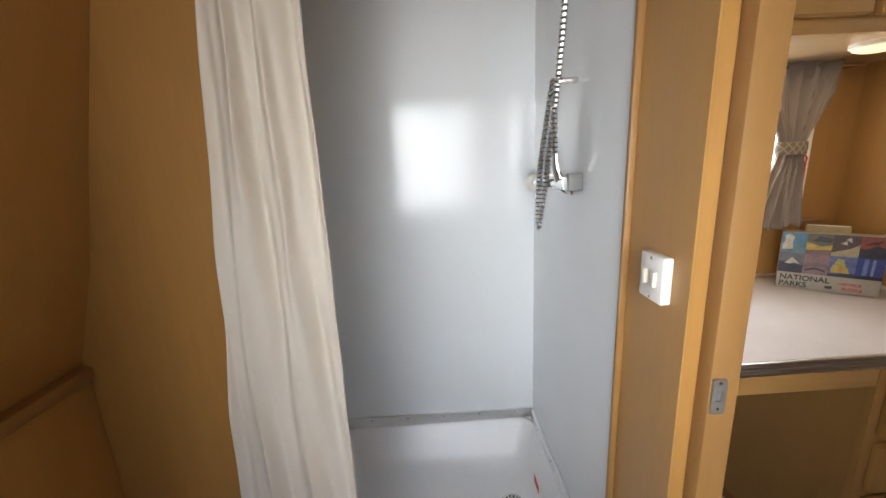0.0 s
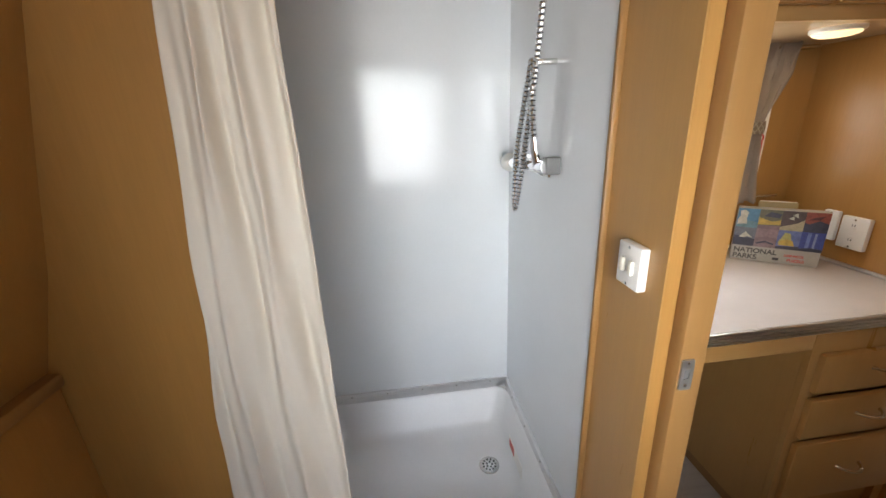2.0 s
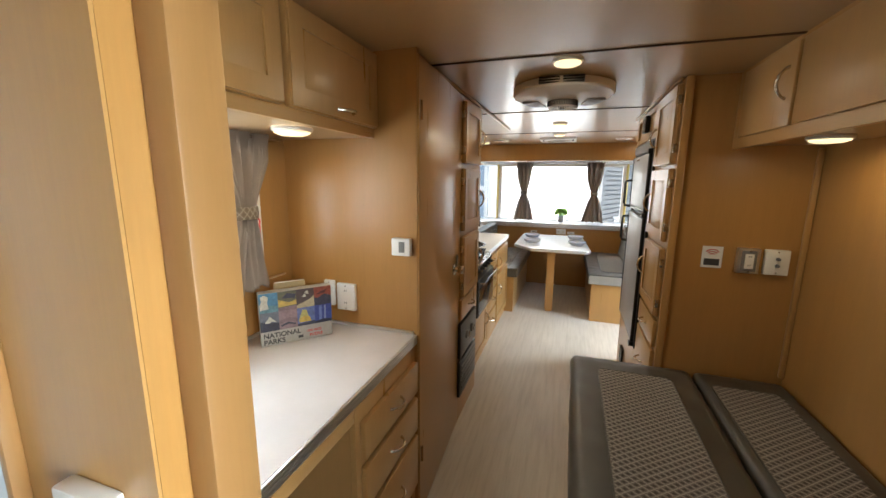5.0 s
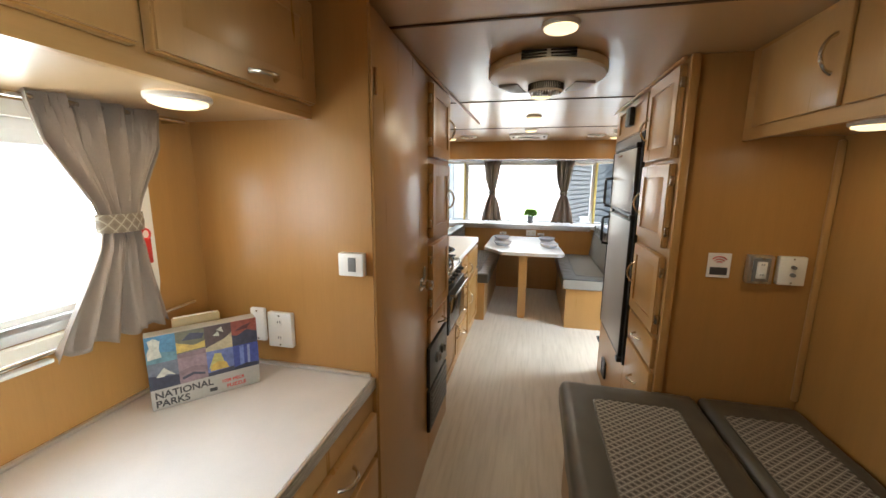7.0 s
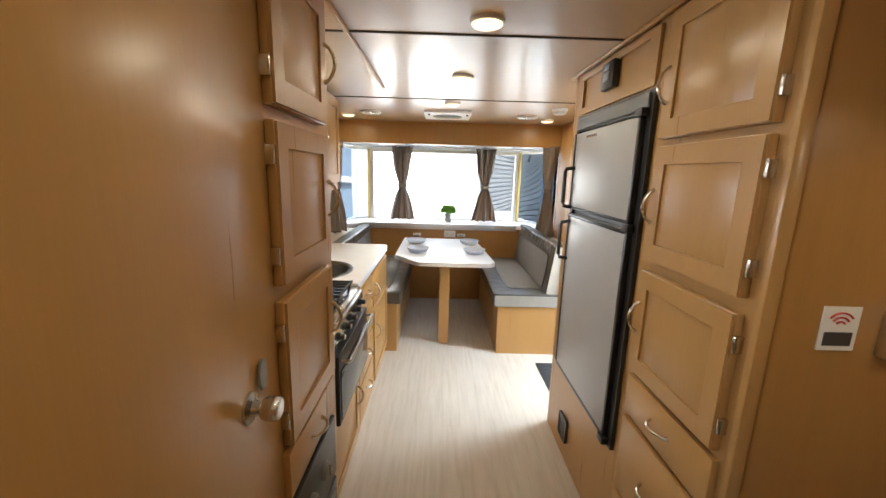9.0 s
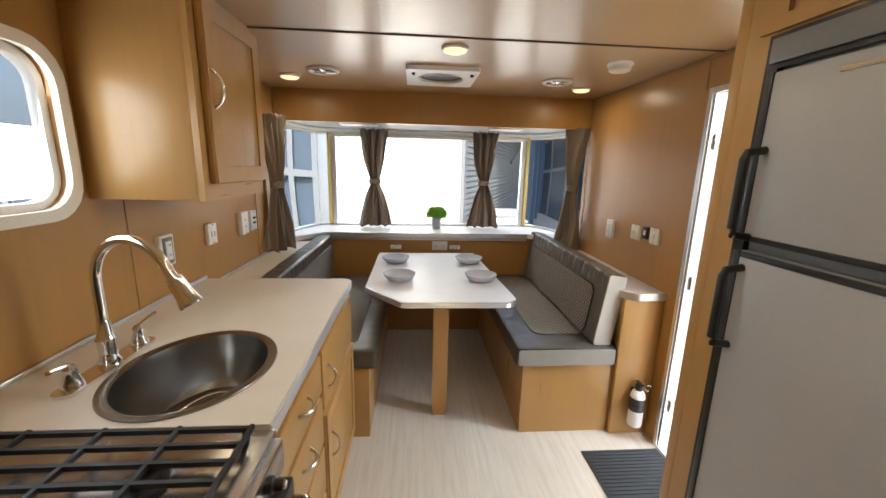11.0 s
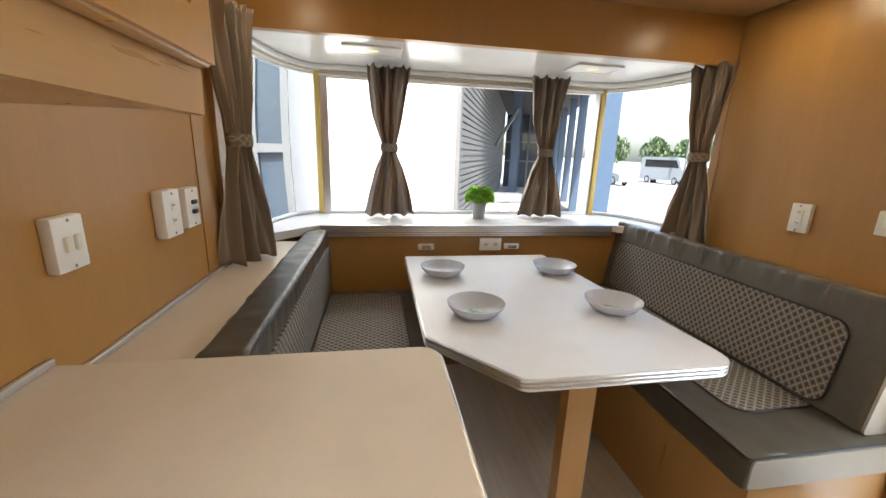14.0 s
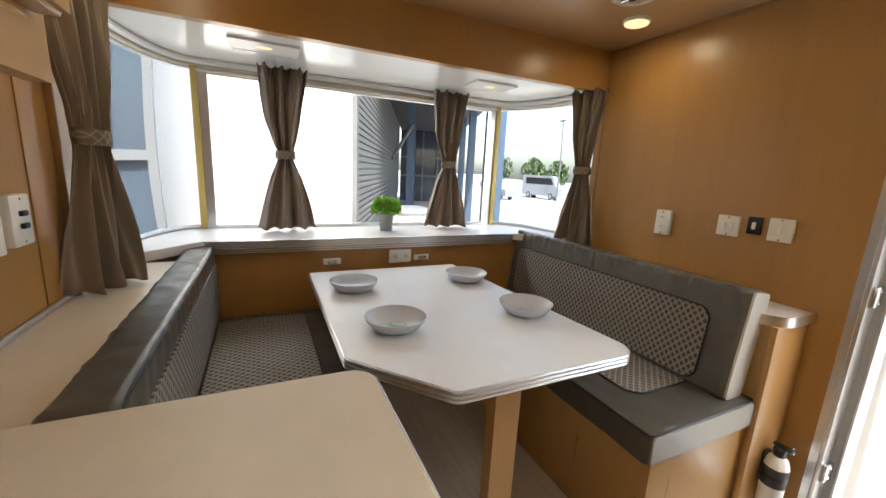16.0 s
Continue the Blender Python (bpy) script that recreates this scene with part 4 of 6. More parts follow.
# ---- galley: range, counter, sink ----
YC = 1.280
rg = thing("range", (3.86, 1.6, 0.0), "stainless gas range with black oven door and iron grates", "stove")
part("body", box(3.585, 4.15, YC + 0.02, YKT - 0.01, 0.45, 0.873), M_STEEL, rg)
part("cooktop", box(3.58, 4.155, YC - 0.015, YKT - 0.03, 0.874, 0.889, 0.004), M_STEEL, rg)
part("control_panel", box(3.585, 4.15, YC - 0.03, YC + 0.019, 0.80, 0.873, 0.006), M_STEEL, rg)
for k in range(5):
    kb = part("control_knob", lathe([(0.017, 0.0), (0.017, 0.008), (0.012, 0.012), (0.011, 0.028), (0.0, 0.03)], (3.66 + 0.10 * k, YC - 0.03, 0.838), 18, "y", sign=-1), M_BLACK, rg)
    part("cap", lathe([(0.009, 0.028), (0.008, 0.032), (0.0, 0.033)], (3.66 + 0.10 * k, YC - 0.03, 0.838), 14, "y", sign=-1), M_CHROME, kb)
od = part("oven_door", box(3.60, 4.14, YC - 0.05, YC + 0.019, 0.50, 0.785, 0.006), M_BLACK, rg, "black oven door with dark glass")
part("oven_glass", box(3.615, 4.125, YC - 0.054, YC - 0.0495, 0.52, 0.72, 0.002), M_GLASSDARK, od)
part("oven_handle", tube([(3.63, YC - 0.052, 0.755), (3.63, YC - 0.082, 0.755), (4.11, YC - 0.082, 0.755), (4.11, YC - 0.052, 0.755)], 0.008, 10), M_STEEL, od)
for k in range(4):
    part("vent_slot", box(3.583, 3.585, YC - 0.02, YC + 0.01, 0.775 + 0.016 * k, 0.806 + 0.016 * k), M_BLACK, rg)
for cx, cy, rr in ((3.73, 1.44, 0.04), (4.01, 1.44, 0.04), (3.87, 1.72, 0.048)):
    bn = part("burner", lathe([(rr, 0.0), (rr, 0.008), (rr * 0.7, 0.014), (0.0, 0.015)], (cx, cy, 0.889), 20), M_IRON, rg)
    part("burner_cap", lathe([(rr * 0.62, 0.014), (rr * 0.62, 0.02), (0.0, 0.022)], (cx, cy, 0.889), 20), M_BLACK, bn)
for gx0, gx1 in ((3.60, 3.86), (3.875, 4.135)):
    bm = bmesh.new()
    for k in range(6):
        x = gx0 + 0.02 + (gx1 - gx0 - 0.04) * k / 5
        box(x - 0.004, x + 0.004, 1.30, 1.86, 0.915, 0.925, 0.0, bm)
    for y in (1.30, 1.44, 1.58, 1.72, 1.86):
        box(gx0 + 0.01, gx1 - 0.01, y - 0.004, y + 0.004, 0.9145, 0.9245, 0.0, bm)
    part("grate", bm, M_IRON, rg, "black iron grate")
    for fx in (gx0 + 0.02, gx1 - 0.02):
        for fy in (1.31, 1.85):
            part("grate_foot", box(fx - 0.005, fx + 0.005, fy - 0.005, fy + 0.005, 0.889, 0.915), M_IRON, rg)
kb = thing("stove_base_cabinet", (3.86, 1.6, 0.0), "birch cabinet below the range", "cabinet")
part("body", box(3.563, 4.156, YC + 0.02, YKT - 0.01, 0.0, 0.449), M_CAB, kb)
shaker("cabinet_door", kb, 3.60, 4.13, 0.09, 0.47, YC + 0.019, -1, (4.08, 0.33, 0.10, True), 3.6)

ct = thing("countertop", (4.7, 1.6, 0.85), "beige laminate countertop with ribbed metal edge", "countertop")
CX1 = 5.235
outer = [(4.158, YC), (CX1 - 0.04, YC)] + [(CX1 - 0.04 + 0.04 * math.sin(a), YC + 0.04 - 0.04 * math.cos(a)) for a in np.linspace(0.15, math.pi / 2, 8)] + [(CX1, YKT - 0.002), (4.158, YKT - 0.002)]
SKX, SKY, SRX, SRY = 4.402, 1.558, 0.22, 0.185
part("top", sheet(outer, [ellipse(SKX, SKY, SRX - 0.012, SRY - 0.012, 48)], 0.858, 0.898, "z"), M_COUNTER, ct)
edge = [(4.158, YC - 0.003)] + [(CX1 - 0.04 + 0.043 * math.sin(a), YC + 0.04 - 0.043 * math.cos(a)) for a in np.linspace(0, math.pi / 2, 10)] + [(CX1 + 0.003, YKT - 0.004)]
for k in range(4):
    part("edge_rib", tube([(x, y, 0.8635 + 0.0095 * k) for x, y in edge], 0.0038, 6), M_ALU, ct, "ribbed aluminium edge")
part("back_strip", box(4.158, CX1, YKT - 0.014, YKT - 0.003, 0.899, 0.914, 0.003), M_ALU, ct)
sk = thing("sink", (SKX, SKY, 0.70), "oval stainless steel sink set in the counter", "sink")
bm = bmesh.new()
loops = []
for s, z in ((0.012, 0.899), (0.010, 0.902), (-0.004, 0.903), (-0.014, 0.899), (-0.02, 0.87), (-0.03, 0.76), (-0.05, 0.735), (-0.09, 0.728)):
    loops.append([bm.verts.new((x, y, z)) for x, y in ellipse(SKX, SKY, SRX + s, SRY + s, 56)])
for l0, l1 in zip(loops, loops[1:]):
    for i in range(56):
        bm.faces.new((l0[i], l0[(i + 1) % 56], l1[(i + 1) % 56], l1[i]))
bm.faces.new(loops[-1])
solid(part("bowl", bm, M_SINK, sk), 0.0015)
part("drain", lathe([(0.0, 0.002), (0.03, 0.002), (0.042, 0.006), (0.044, 0.001)], (SKX + 0.02, SKY, 0.7285), 24), M_CHROME, sk)
part("bottom_grid", tube([(SKX + 0.13 * math.cos(a), SKY + 0.085 * math.sin(a), 0.742) for a in np.linspace(0, 2 * math.pi, 30, endpoint=False)], 0.003, 6, closed=True), M_CHROME, sk)
for k in range(4):
    y = SKY - 0.045 + 0.03 * k
    part("grid_wire", tube([(SKX - 0.11, y, 0.742), (SKX + 0.11, y, 0.742)], 0.0022, 6), M_CHROME, sk)
FX, FY, FZ = 4.42, 1.79, 0.898
fc = thing("faucet", (FX, FY, FZ), "chrome high-arc kitchen faucet with two lever handles", "faucet")
part("deck_plate", sheet(rect(FX - 0.16, FX + 0.16, FY - 0.027, FY + 0.027, 0.026), [], FZ + 0.0005, FZ + 0.009, "z"), M_CHROME, fc)
part("base", lathe([(0.026, 0.008), (0.027, 0.016), (0.02, 0.03), (0.021, 0.07), (0.024, 0.078), (0.018, 0.09), (0.015, 0.13)], (FX, FY, FZ), 24), M_CHROME, fc)
sp = [(FX, FY, 1.0), (FX, FY, 1.08)]
for a in np.linspace(0, math.pi * 0.88, 16):
    q = 0.109 * (1 - math.cos(a))
    sp.append((FX - q * 0.2, FY - q * 0.98, 1.135 + 0.115 * math.sin(a)))
e1 = Vector(sp[-1])
dv = Vector((-0.10, -0.52, -0.85)).normalized()
sp.append(e1 + dv * 0.02)
part("spout", tube(sp, 0.0125, 14), M_CHROME, fc)
e1 = e1 + dv * 0.02
part("spray_head", tube([e1, e1 + dv * 0.012, e1 + dv * 0.013, e1 + dv * 0.055, e1 + dv * 0.08, e1 + dv * 0.085], [0.0145, 0.0145, 0.02, 0.0225, 0.029, 0.027], 18), M_CHROME, fc, "chrome pull-out spray head")
part("collar", tube([e1 + dv * 0.004, e1 + dv * 0.010], 0.019, 18), M_CHROME, fc)
part("button", box(e1.x + 0.012, e1.x + 0.022, e1.y - 0.03, e1.y - 0.018, e1.z - 0.055, e1.z - 0.03, 0.002), M_BLACK, fc)
for s in (-1, 1):
    x = FX + s * 0.115
    hb = part("handle_base", lathe([(0.024, 0.008), (0.022, 0.02), (0.013, 0.045), (0.015, 0.055), (0.010, 0.065), (0.0, 0.068)], (x, FY, FZ), 20), M_CHROME, fc)
    part("lever", tube([(x, FY, FZ + 0.062), (x + s * 0.03, FY - 0.006, FZ + 0.072), (x + s * 0.065, FY - 0.012, FZ + 0.08)], [0.006, 0.005, 0.006], 8), M_CHROME, hb)

gb = thing("galley_base_cabinet", (4.7, 1.6, 0.0), "birch galley base cabinet with doors and drawers", "cabinet")
part("body", box(4.158, 5.235, YC + 0.045, YKT - 0.01, 0.0, 0.70), M_CAB, gb)
part("end_panel", box(5.19, 5.235, YC + 0.022, YKT - 0.01, 0.70, 0.8575), M_CAB, gb)
part("face_frame", sheet(rect(4.158, 5.235, 0.0, 0.8575), [], YC + 0.022, YC + 0.0445, "y"), M_CAB, gb)
for x0, x1 in ((4.18, 4.60),):
    for z0, z1 in ((0.69, 0.825), (0.50, 0.67), (0.31, 0.48), (0.09, 0.29)):
        shaker("drawer", gb, x0, x1, z0, z1, YC + 0.021, -1, ((x0 + x1) / 2, (z0 + z1) / 2 + 0.02, 0.09, False), recess=False)
for x0, x1 in ((4.625, 5.21),):
    shaker("drawer", gb, x0, x1, 0.60, 0.825, YC + 0.021, -1, (x0 + 0.06, 0.70, 0.09, True), recess=False)
    shaker("cabinet_door", gb, x0, x1, 0.09, 0.58, YC + 0.021, -1, (x0 + 0.06, 0.42, 0.10, True), None)

# upper kitchen cabinet
KX0, KX1, KY, KZ = 4.66, 5.115, 1.62, 1.322
ku = thing("upper_cabinet", (4.89, 1.79, KZ), "birch upper kitchen cabinet with one door", "cabinet")
part("body", box(KX0, KX1, KY + 0.02, YKT - 0.001, KZ, ZC - 0.001, 0.003), M_CAB, ku)
part("face_frame", sheet(rect(KX0 - 0.002, KX1, KZ - 0.004, ZC - 0.001), [], KY, KY + 0.0195, "y"), M_CABH, ku)
shaker("cabinet_door", ku, KX0 + 0.03, KX1 - 0.02, KZ + 0.05, ZC - 0.03, KY - 0.001, -1, (KX0 + 0.055, 1.66, 0.11, True), None, 0.055)
framed_window("window_3", "rounded kitchen window above the range", "y", YKT, -1, (3.93, 4.60, 1.30, 1.72, 0.09), 0.024)
for (a, z, w, h, lb, kw) in ((4.965, 1.093, 0.085, 0.125, "white double outlet in a grey frame above the counter", dict(slots=((0, 0.02), (0, -0.02)), frame_mat=M_GREYPL, rocker=True, depth=0.02)),
                             (5.31, 1.10, 0.075, 0.10, "cream light switch above the counter", dict(toggles=((-0.012, 0), (0.012, 0)), depth=0.022)),
                             (5.655, 1.10, 0.085, 0.125, "white outlet above the side shelf", dict(slots=((0, 0.02), (0, -0.02)), depth=0.03)),
                             (5.775, 1.10, 0.08, 0.115, "white wall plate with two black jacks", dict(depth=0.028))):
    kw.setdefault("mat", M_WHITE)
    t = switch_plate("y", YKT, -1, a, z, w, h, lb, category="outlet", name="wall_outlet", **kw)
    if "jacks" in lb:
        mk = on_wall("y", YKT, -1, a, z)
        for dz in (-0.012, 0.016):
            part("jack", mk(-0.012, 0.012, dz - 0.006, dz + 0.006, 0.027, 0.036, 0.002), M_BLACK, t)

# ---- cabinet wall with the refrigerator ----
YG = 0.195
rc = thing("tall_cabinet", (3.33, -0.05, 0.0), "tall birch cabinet with three doors and drawers", "cabinet")
part("body", box(3.087, 3.565, YR + 0.001, YG - 0.02, 0.0, ZC - 0.001), M_WALL, rc)
part("face_frame", sheet(rect(3.075, 3.57, 0.0, ZC - 0.001), [], YG - 0.0195, YG, "y"), M_CAB, rc)
part("corner_trim", box(3.068, 3.088, YG - 0.03, YG + 0.002, 0.0, ZC - 0.001, 0.003), M_CAB, rc)
for z0, z1, g in ((1.57, 1.925, 1.72), (1.2, 1.55, 1.37), (0.82, 1.165, 1.01)):
    shaker("cabinet_door", rc, 3.108, 3.515, z0, z1, YG + 0.001, 1, (3.49, g, 0.10, True), 3.103)
for z0, z1 in ((0.66, 0.80), (0.36, 0.64)):
    shaker("drawer", rc, 3.10, 3.515, z0, z1, YG + 0.001, 1, (3.31, (z0 + z1) / 2, 0.09, False), recess=False)
shaker("drawer", rc, 3.10, 3.515, 0.08, 0.34, YG + 0.001, 1, (3.31, 0.21, 0.09, False), recess=False)

fh = thing("fridge_housing", (3.97, -0.05, 0.0), "birch surround of the built-in refrigerator", "cabinet")
part("side_panel", box(4.345, 4.38, YR + 0.001, YG, 0.0, ZC - 0.001, 0.002), M_CAB, fh)
part("face_frame", sheet(rect(3.571, 4.344, 0.0, ZC - 0.001), [rect(3.60, 4.255, 0.46, 1.715)], YG - 0.0195, YG, "y"), M_CAB, fh)
part("inside", box(3.571, 4.344, YR + 0.002, YR + 0.02, 0.0, ZC - 0.001), M_SHADE_BIRCH, fh)
part("upper_field", sheet(rect(3.60, 4.30, 1.745, 1.925), [rect(3.66, 4.24, 1.775, 1.90)], YG + 0.001, YG + 0.012, "y"), M_CABH, fh)
vb = thing("vent_grille", (4.1, YG, 0.11), "small black wall vent below the refrigerator", "vent")
part("grille_frame", sheet(rect(4.04, 4.155, 0.10, 0.225, 0.01), [rect(4.052, 4.143, 0.112, 0.213)], YG + 0.001, YG + 0.014, "y"), M_BLACK, vb)
for k in range(5):
    part("slat", box(4.05, 4.145, YG + 0.001, YG + 0.011, 0.118 + 0.019 * k, 0.129 + 0.019 * k, 0.001), M_BLACK, vb)
cp = thing("control_box", (3.94, YG + 0.012, 1.81), "black control box on the panel above the refrigerator", "control box")
part("case", box(3.885, 3.995, YG + 0.001, YG + 0.03, 1.80, 1.905, 0.006), M_BLACK, cp)
part("lens", box(3.915, 3.965, YG + 0.029, YG + 0.034, 1.83, 1.865, 0.003), M_GREYPL, cp)
part("speaker_holes", box(3.92, 3.96, YG + 0.029, YG + 0.032, 1.875, 1.89, 0.001), M_GREYPL, cp)

fr = thing("refrigerator", (3.93, 0.0, 0.45), "grey two-door refrigerator in a black frame", "refrigerator")
part("cabinet_body", box(3.605, 4.25, YR + 0.03, YG - 0.001, 0.465, 1.71), M_GREYPL, fr)
part("door_frame", sheet(rect(3.58, 4.265, 0.44, 1.735), [rect(3.615, 4.235, 0.47, 1.665)], YG + 0.001, YG + 0.016, "y"), M_BLACK, fr, "black frame")
part("top_panel", box(3.60, 4.25, YG + 0.015, YG + 0.025, 1.675, 1.725, 0.003), M_GREYPL, fr, "dark control strip")
for z0, z1, hz in ((0.475, 1.272, (1.045, 1.235)), (1.295, 1.655, (1.305, 1.495))):
    d = part("door", box(3.62, 4.235, YG, YG + 0.03, z0, z1, 0.006), M_FRIDGE, fr, "grey laminate door")
    part("edge_strip", box(3.616, 3.634, YG + 0.006, YG + 0.034, z0, z1, 0.003), M_BLACK, d)
    part("edge_strip", box(4.222, 4.239, YG + 0.006, YG + 0.034, z0, z1, 0.003), M_BLACK, d)
    part("edge_strip", box(3.635, 4.221, YG + 0.006, YG + 0.0335, z1 - 0.014 if z0 < 1 else z0 + 0.001, z1 - 0.001 if z0 < 1 else z0 + 0.014, 0.003), M_BLACK, d)
    part("door_handle", tube([(4.21, YG + 0.03, hz[0]), (4.21, YG + 0.07, hz[0] + 0.006), (4.21, YG + 0.075, hz[0] + 0.02), (4.21, YG + 0.075, hz[1] - 0.02), (4.21, YG + 0.07, hz[1] - 0.006), (4.21, YG + 0.03, hz[1])], 0.009, 10), M_BLACK, d, "black bow handle")
for z in (0.46, 1.283, 1.665):
    part("hinge", box(3.60, 3.645, YG + 0.016, YG + 0.042, z - 0.014, z + 0.014, 0.003), M_BLACK, fr)
part("badge", box(3.98, 4.09, YG + 0.03, YG + 0.0315, 1.625, 1.635), M_NICKEL, fr)

# ---- daybed corner ----
tg = thing("wall_sticker", (3.086, 0.01, 1.15), "small white warning sticker with red arcs", "sticker")
part("card", box(3.0835, 3.0865, -0.032, 0.05, 1.096, 1.196), M_WHITE, tg)
part("black_band", box(3.0825, 3.0836, -0.022, 0.04, 1.107, 1.138), M_INK, tg)
for k in range(3):
    r = 0.012 + 0.01 * k
    part("red_arc", tube([(3.083, 0.009 + r * math.sin(a), 1.15 + r * math.cos(a)) for a in np.linspace(-0.9, 0.9, 9)], 0.0022, 6), M_RED, tg)
switch_plate("x", 3.087, -1, -0.125, 1.141, 0.085, 0.112, "outlet in a steel frame above the daybed", (), ((0, 0.02), (0, -0.02)), depth=0.03, mat=M_ALU, category="outlet", name="wall_outlet", frame_mat=M_GREYPL, rocker=True)
t = switch_plate("x", 3.087, -1, -0.232, 1.141, 0.09, 0.112, "cream wall plate with two jacks above the daybed", (), (), depth=0.026, mat=M_CREAM, category="outlet", name="wall_outlet")
for dz in (-0.014, 0.016):
    part("jack", lathe([(0.008, 0.0), (0.007, 0.012), (0.0, 0.012)], (3.061, -0.232, 1.141 + dz), 12, "x", sign=-1), M_GREYPL, t)
struct("trim", box(3.066, 3.0875, YR + 0.001, YR + 0.022, 0.6, 1.63, 0.006), M_CAB, "upright birch corner bead above the daybed", "trim")

bc = thing("overhead_cabinet", (2.2, -0.17, 1.63), "birch overhead cabinet above the daybed", "cabinet")
part("body", box(1.31, 3.086, YR + 0.001, -0.03, 1.655, ZC - 0.001), M_WALL, bc)
part("face_frame", sheet(rect(1.31, 3.086, 1.63, ZC - 0.001), [], -0.0295, -0.01, "y"), M_CABH, bc)
part("bottom_panel", box(1.31, 3.086, YR + 0.001, -0.03, 1.645, 1.6545), M_CEIL, bc)
for x0, x1, hx in ((1.98, 2.585, 2.05), (2.605, 3.01, 2.645)):
    shaker("cabinet_door", bc, x0, x1, 1.672, 1.93, -0.009, 1, (hx, 1.81, 0.10, True), None, recess=False, th=0.012)
puck(2.70, -0.16, 1.645, 0.062, watts=0.15, label="round warm puck light under the overhead cabinet")

bd = thing("daybed", (2.2, 0.12, 0.0), "built-in daybed with grey vinyl cushions and lattice panels", "bed")
part("platform", box(1.31, 3.06, YR + 0.005, 0.55, 0.0, 0.46), M_CAB, bd)
for nm, y0, y1, sd in (("cushion", 0.045, 0.595, 0.0), ("cushion", YR + 0.006, 0.038, 7.0)):
    cu = part(nm, soft_box(1.33, 3.066, y0, y1, 0.461, 0.588, 0.035, 40, 0.004, sd), M_VINYL, bd, "grey vinyl cushion")
    a0, a1 = (y0 + 0.11, y1 - 0.125) if y1 > 0.3 else (y0 + 0.07, y1 - 0.04)
    pb = sheet(rect(1.42, 2.92, a0, a1, 0.03), [], 0.586, 0.5915, "z")
    part("lattice_panel", pb, M_LATTICE_H, cu, "woven lattice panel")
    part("piping", tube([(x, y, 0.590) for x, y in rect(1.42, 2.92, a0, a1, 0.03)], 0.003, 6, closed=True), M_VINYL, cu)

# ---- ceiling fittings ----
for x, y in ((2.69, 0.694), (3.69, 0.737), (4.44, 0.775), (5.215, 0.804), (5.893, 1.714), (5.94, -0.08)):
    puck(x, y, ZC, 0.058)
AX, AY = 3.165, 0.722
ac = thing("air_conditioner", (AX, AY, ZC), "white oval ceiling air conditioner with a round grille", "air conditioner")
part("shell", lathe([(0.225, 0.0), (0.25, -0.006), (0.25, -0.034), (0.243, -0.044), (0.225, -0.050), (0.10, -0.062), (0.0, -0.064)], (AX, AY, ZC), 64, sx=1.10, sy=0.98), M_WHITE, ac, "white plastic shell")
part("rim_line", lathe([(0.2505, -0.033), (0.2512, -0.0355), (0.2495, -0.038)], (AX, AY, ZC), 64, sx=1.10, sy=0.98, cap=False), M_CREAM, ac)
GX = AX + 0.02
gr = part("grille_ring", lathe([(0.074, -0.058), (0.073, -0.092), (0.067, -0.097), (0.064, -0.092), (0.064, -0.07)], (GX, AY, ZC), 36, cap=False), M_WHITE, ac)
for k in range(11):
    dy = -0.055 + 0.011 * k
    hl = math.sqrt(max(0.066 ** 2 - dy * dy, 0.0001))
    part("grille_bar", box(GX - hl, GX + hl, AY + dy - 0.0024, AY + dy + 0.0024, ZC - 0.099, ZC - 0.090), M_CREAM, gr)
for k in range(28):
    a = math.pi / 2 + math.pi * (k + 0.5) / 28
    cx, cy = GX + 0.0745 * math.cos(a), AY + 0.0745 * math.sin(a)
    slot = box(-0.001, 0.001, -0.0021, 0.0021, ZC - 0.090, ZC - 0.063)
    slot.transform(Matrix.Translation((cx, cy, 0)) @ Matrix.Rotation(a, 4, "Z"))
    part("slot", slot, M_BLACK, gr)
part("grille_backing", lathe([(0.066, -0.080), (0.0, -0.081)], (GX, AY, ZC), 30), M_BLACK, ac)
part("hub", lathe([(0.016, -0.09), (0.013, -0.101), (0.0, -0.102)], (GX, AY, ZC), 16), M_GREYPL, ac)
for sy in (-1, 1):
    for k in range(3):
        part("side_slot", box(2.8865 + 0.002 * k, 2.93, AY + sy * 0.052 - 0.045, AY + sy * 0.052 + 0.045, ZC - 0.014 - 0.0105 * k, ZC - 0.0085 - 0.0105 * k), M_BLACK, ac)
    bm = sheet([(AX - 0.01, AY + sy * 0.12), (AX + 0.17, AY + sy * 0.09), (AX + 0.15, AY + sy * 0.16), (AX + 0.03, AY + sy * 0.205)], [], ZC - 0.064, ZC - 0.050, "z")
    part("louvre", bm, M_VENT, ac, "flush grey air outlet")

for x, y in ((5.723, 1.483), (5.768, 0.141)):
    sp = thing("ceiling_speaker", (x, y, ZC), "round chrome and black ceiling speaker", "speaker", "ceiling speakers")
    part("rim", lathe([(0.088, 0.0), (0.09, -0.008), (0.078, -0.016), (0.066, -0.012), (0.064, -0.003)], (x, y, ZC), 32, cap=False), M_CREAM, sp)
    part("cone", lathe([(0.066, -0.004), (0.0, -0.006)], (x, y, ZC), 32), M_BLACK, sp)
    part("centre_cap", lathe([(0.02, -0.006), (0.018, -0.018), (0.0, -0.02)], (x, y, ZC), 18), M_CHROME, sp)
    for k in range(6):
        a = k * math.pi / 3
        part("spoke", tube([(x + 0.015 * math.cos(a), y + 0.015 * math.sin(a), ZC - 0.013), (x + 0.07 * math.cos(a), y + 0.07 * math.sin(a), ZC - 0.010)], 0.004, 6), M_CHROME, sp)
rv = thing("roof_vent", (5.735, 0.83, ZC), "white square roof vent with a dark round fan", "roof vent")
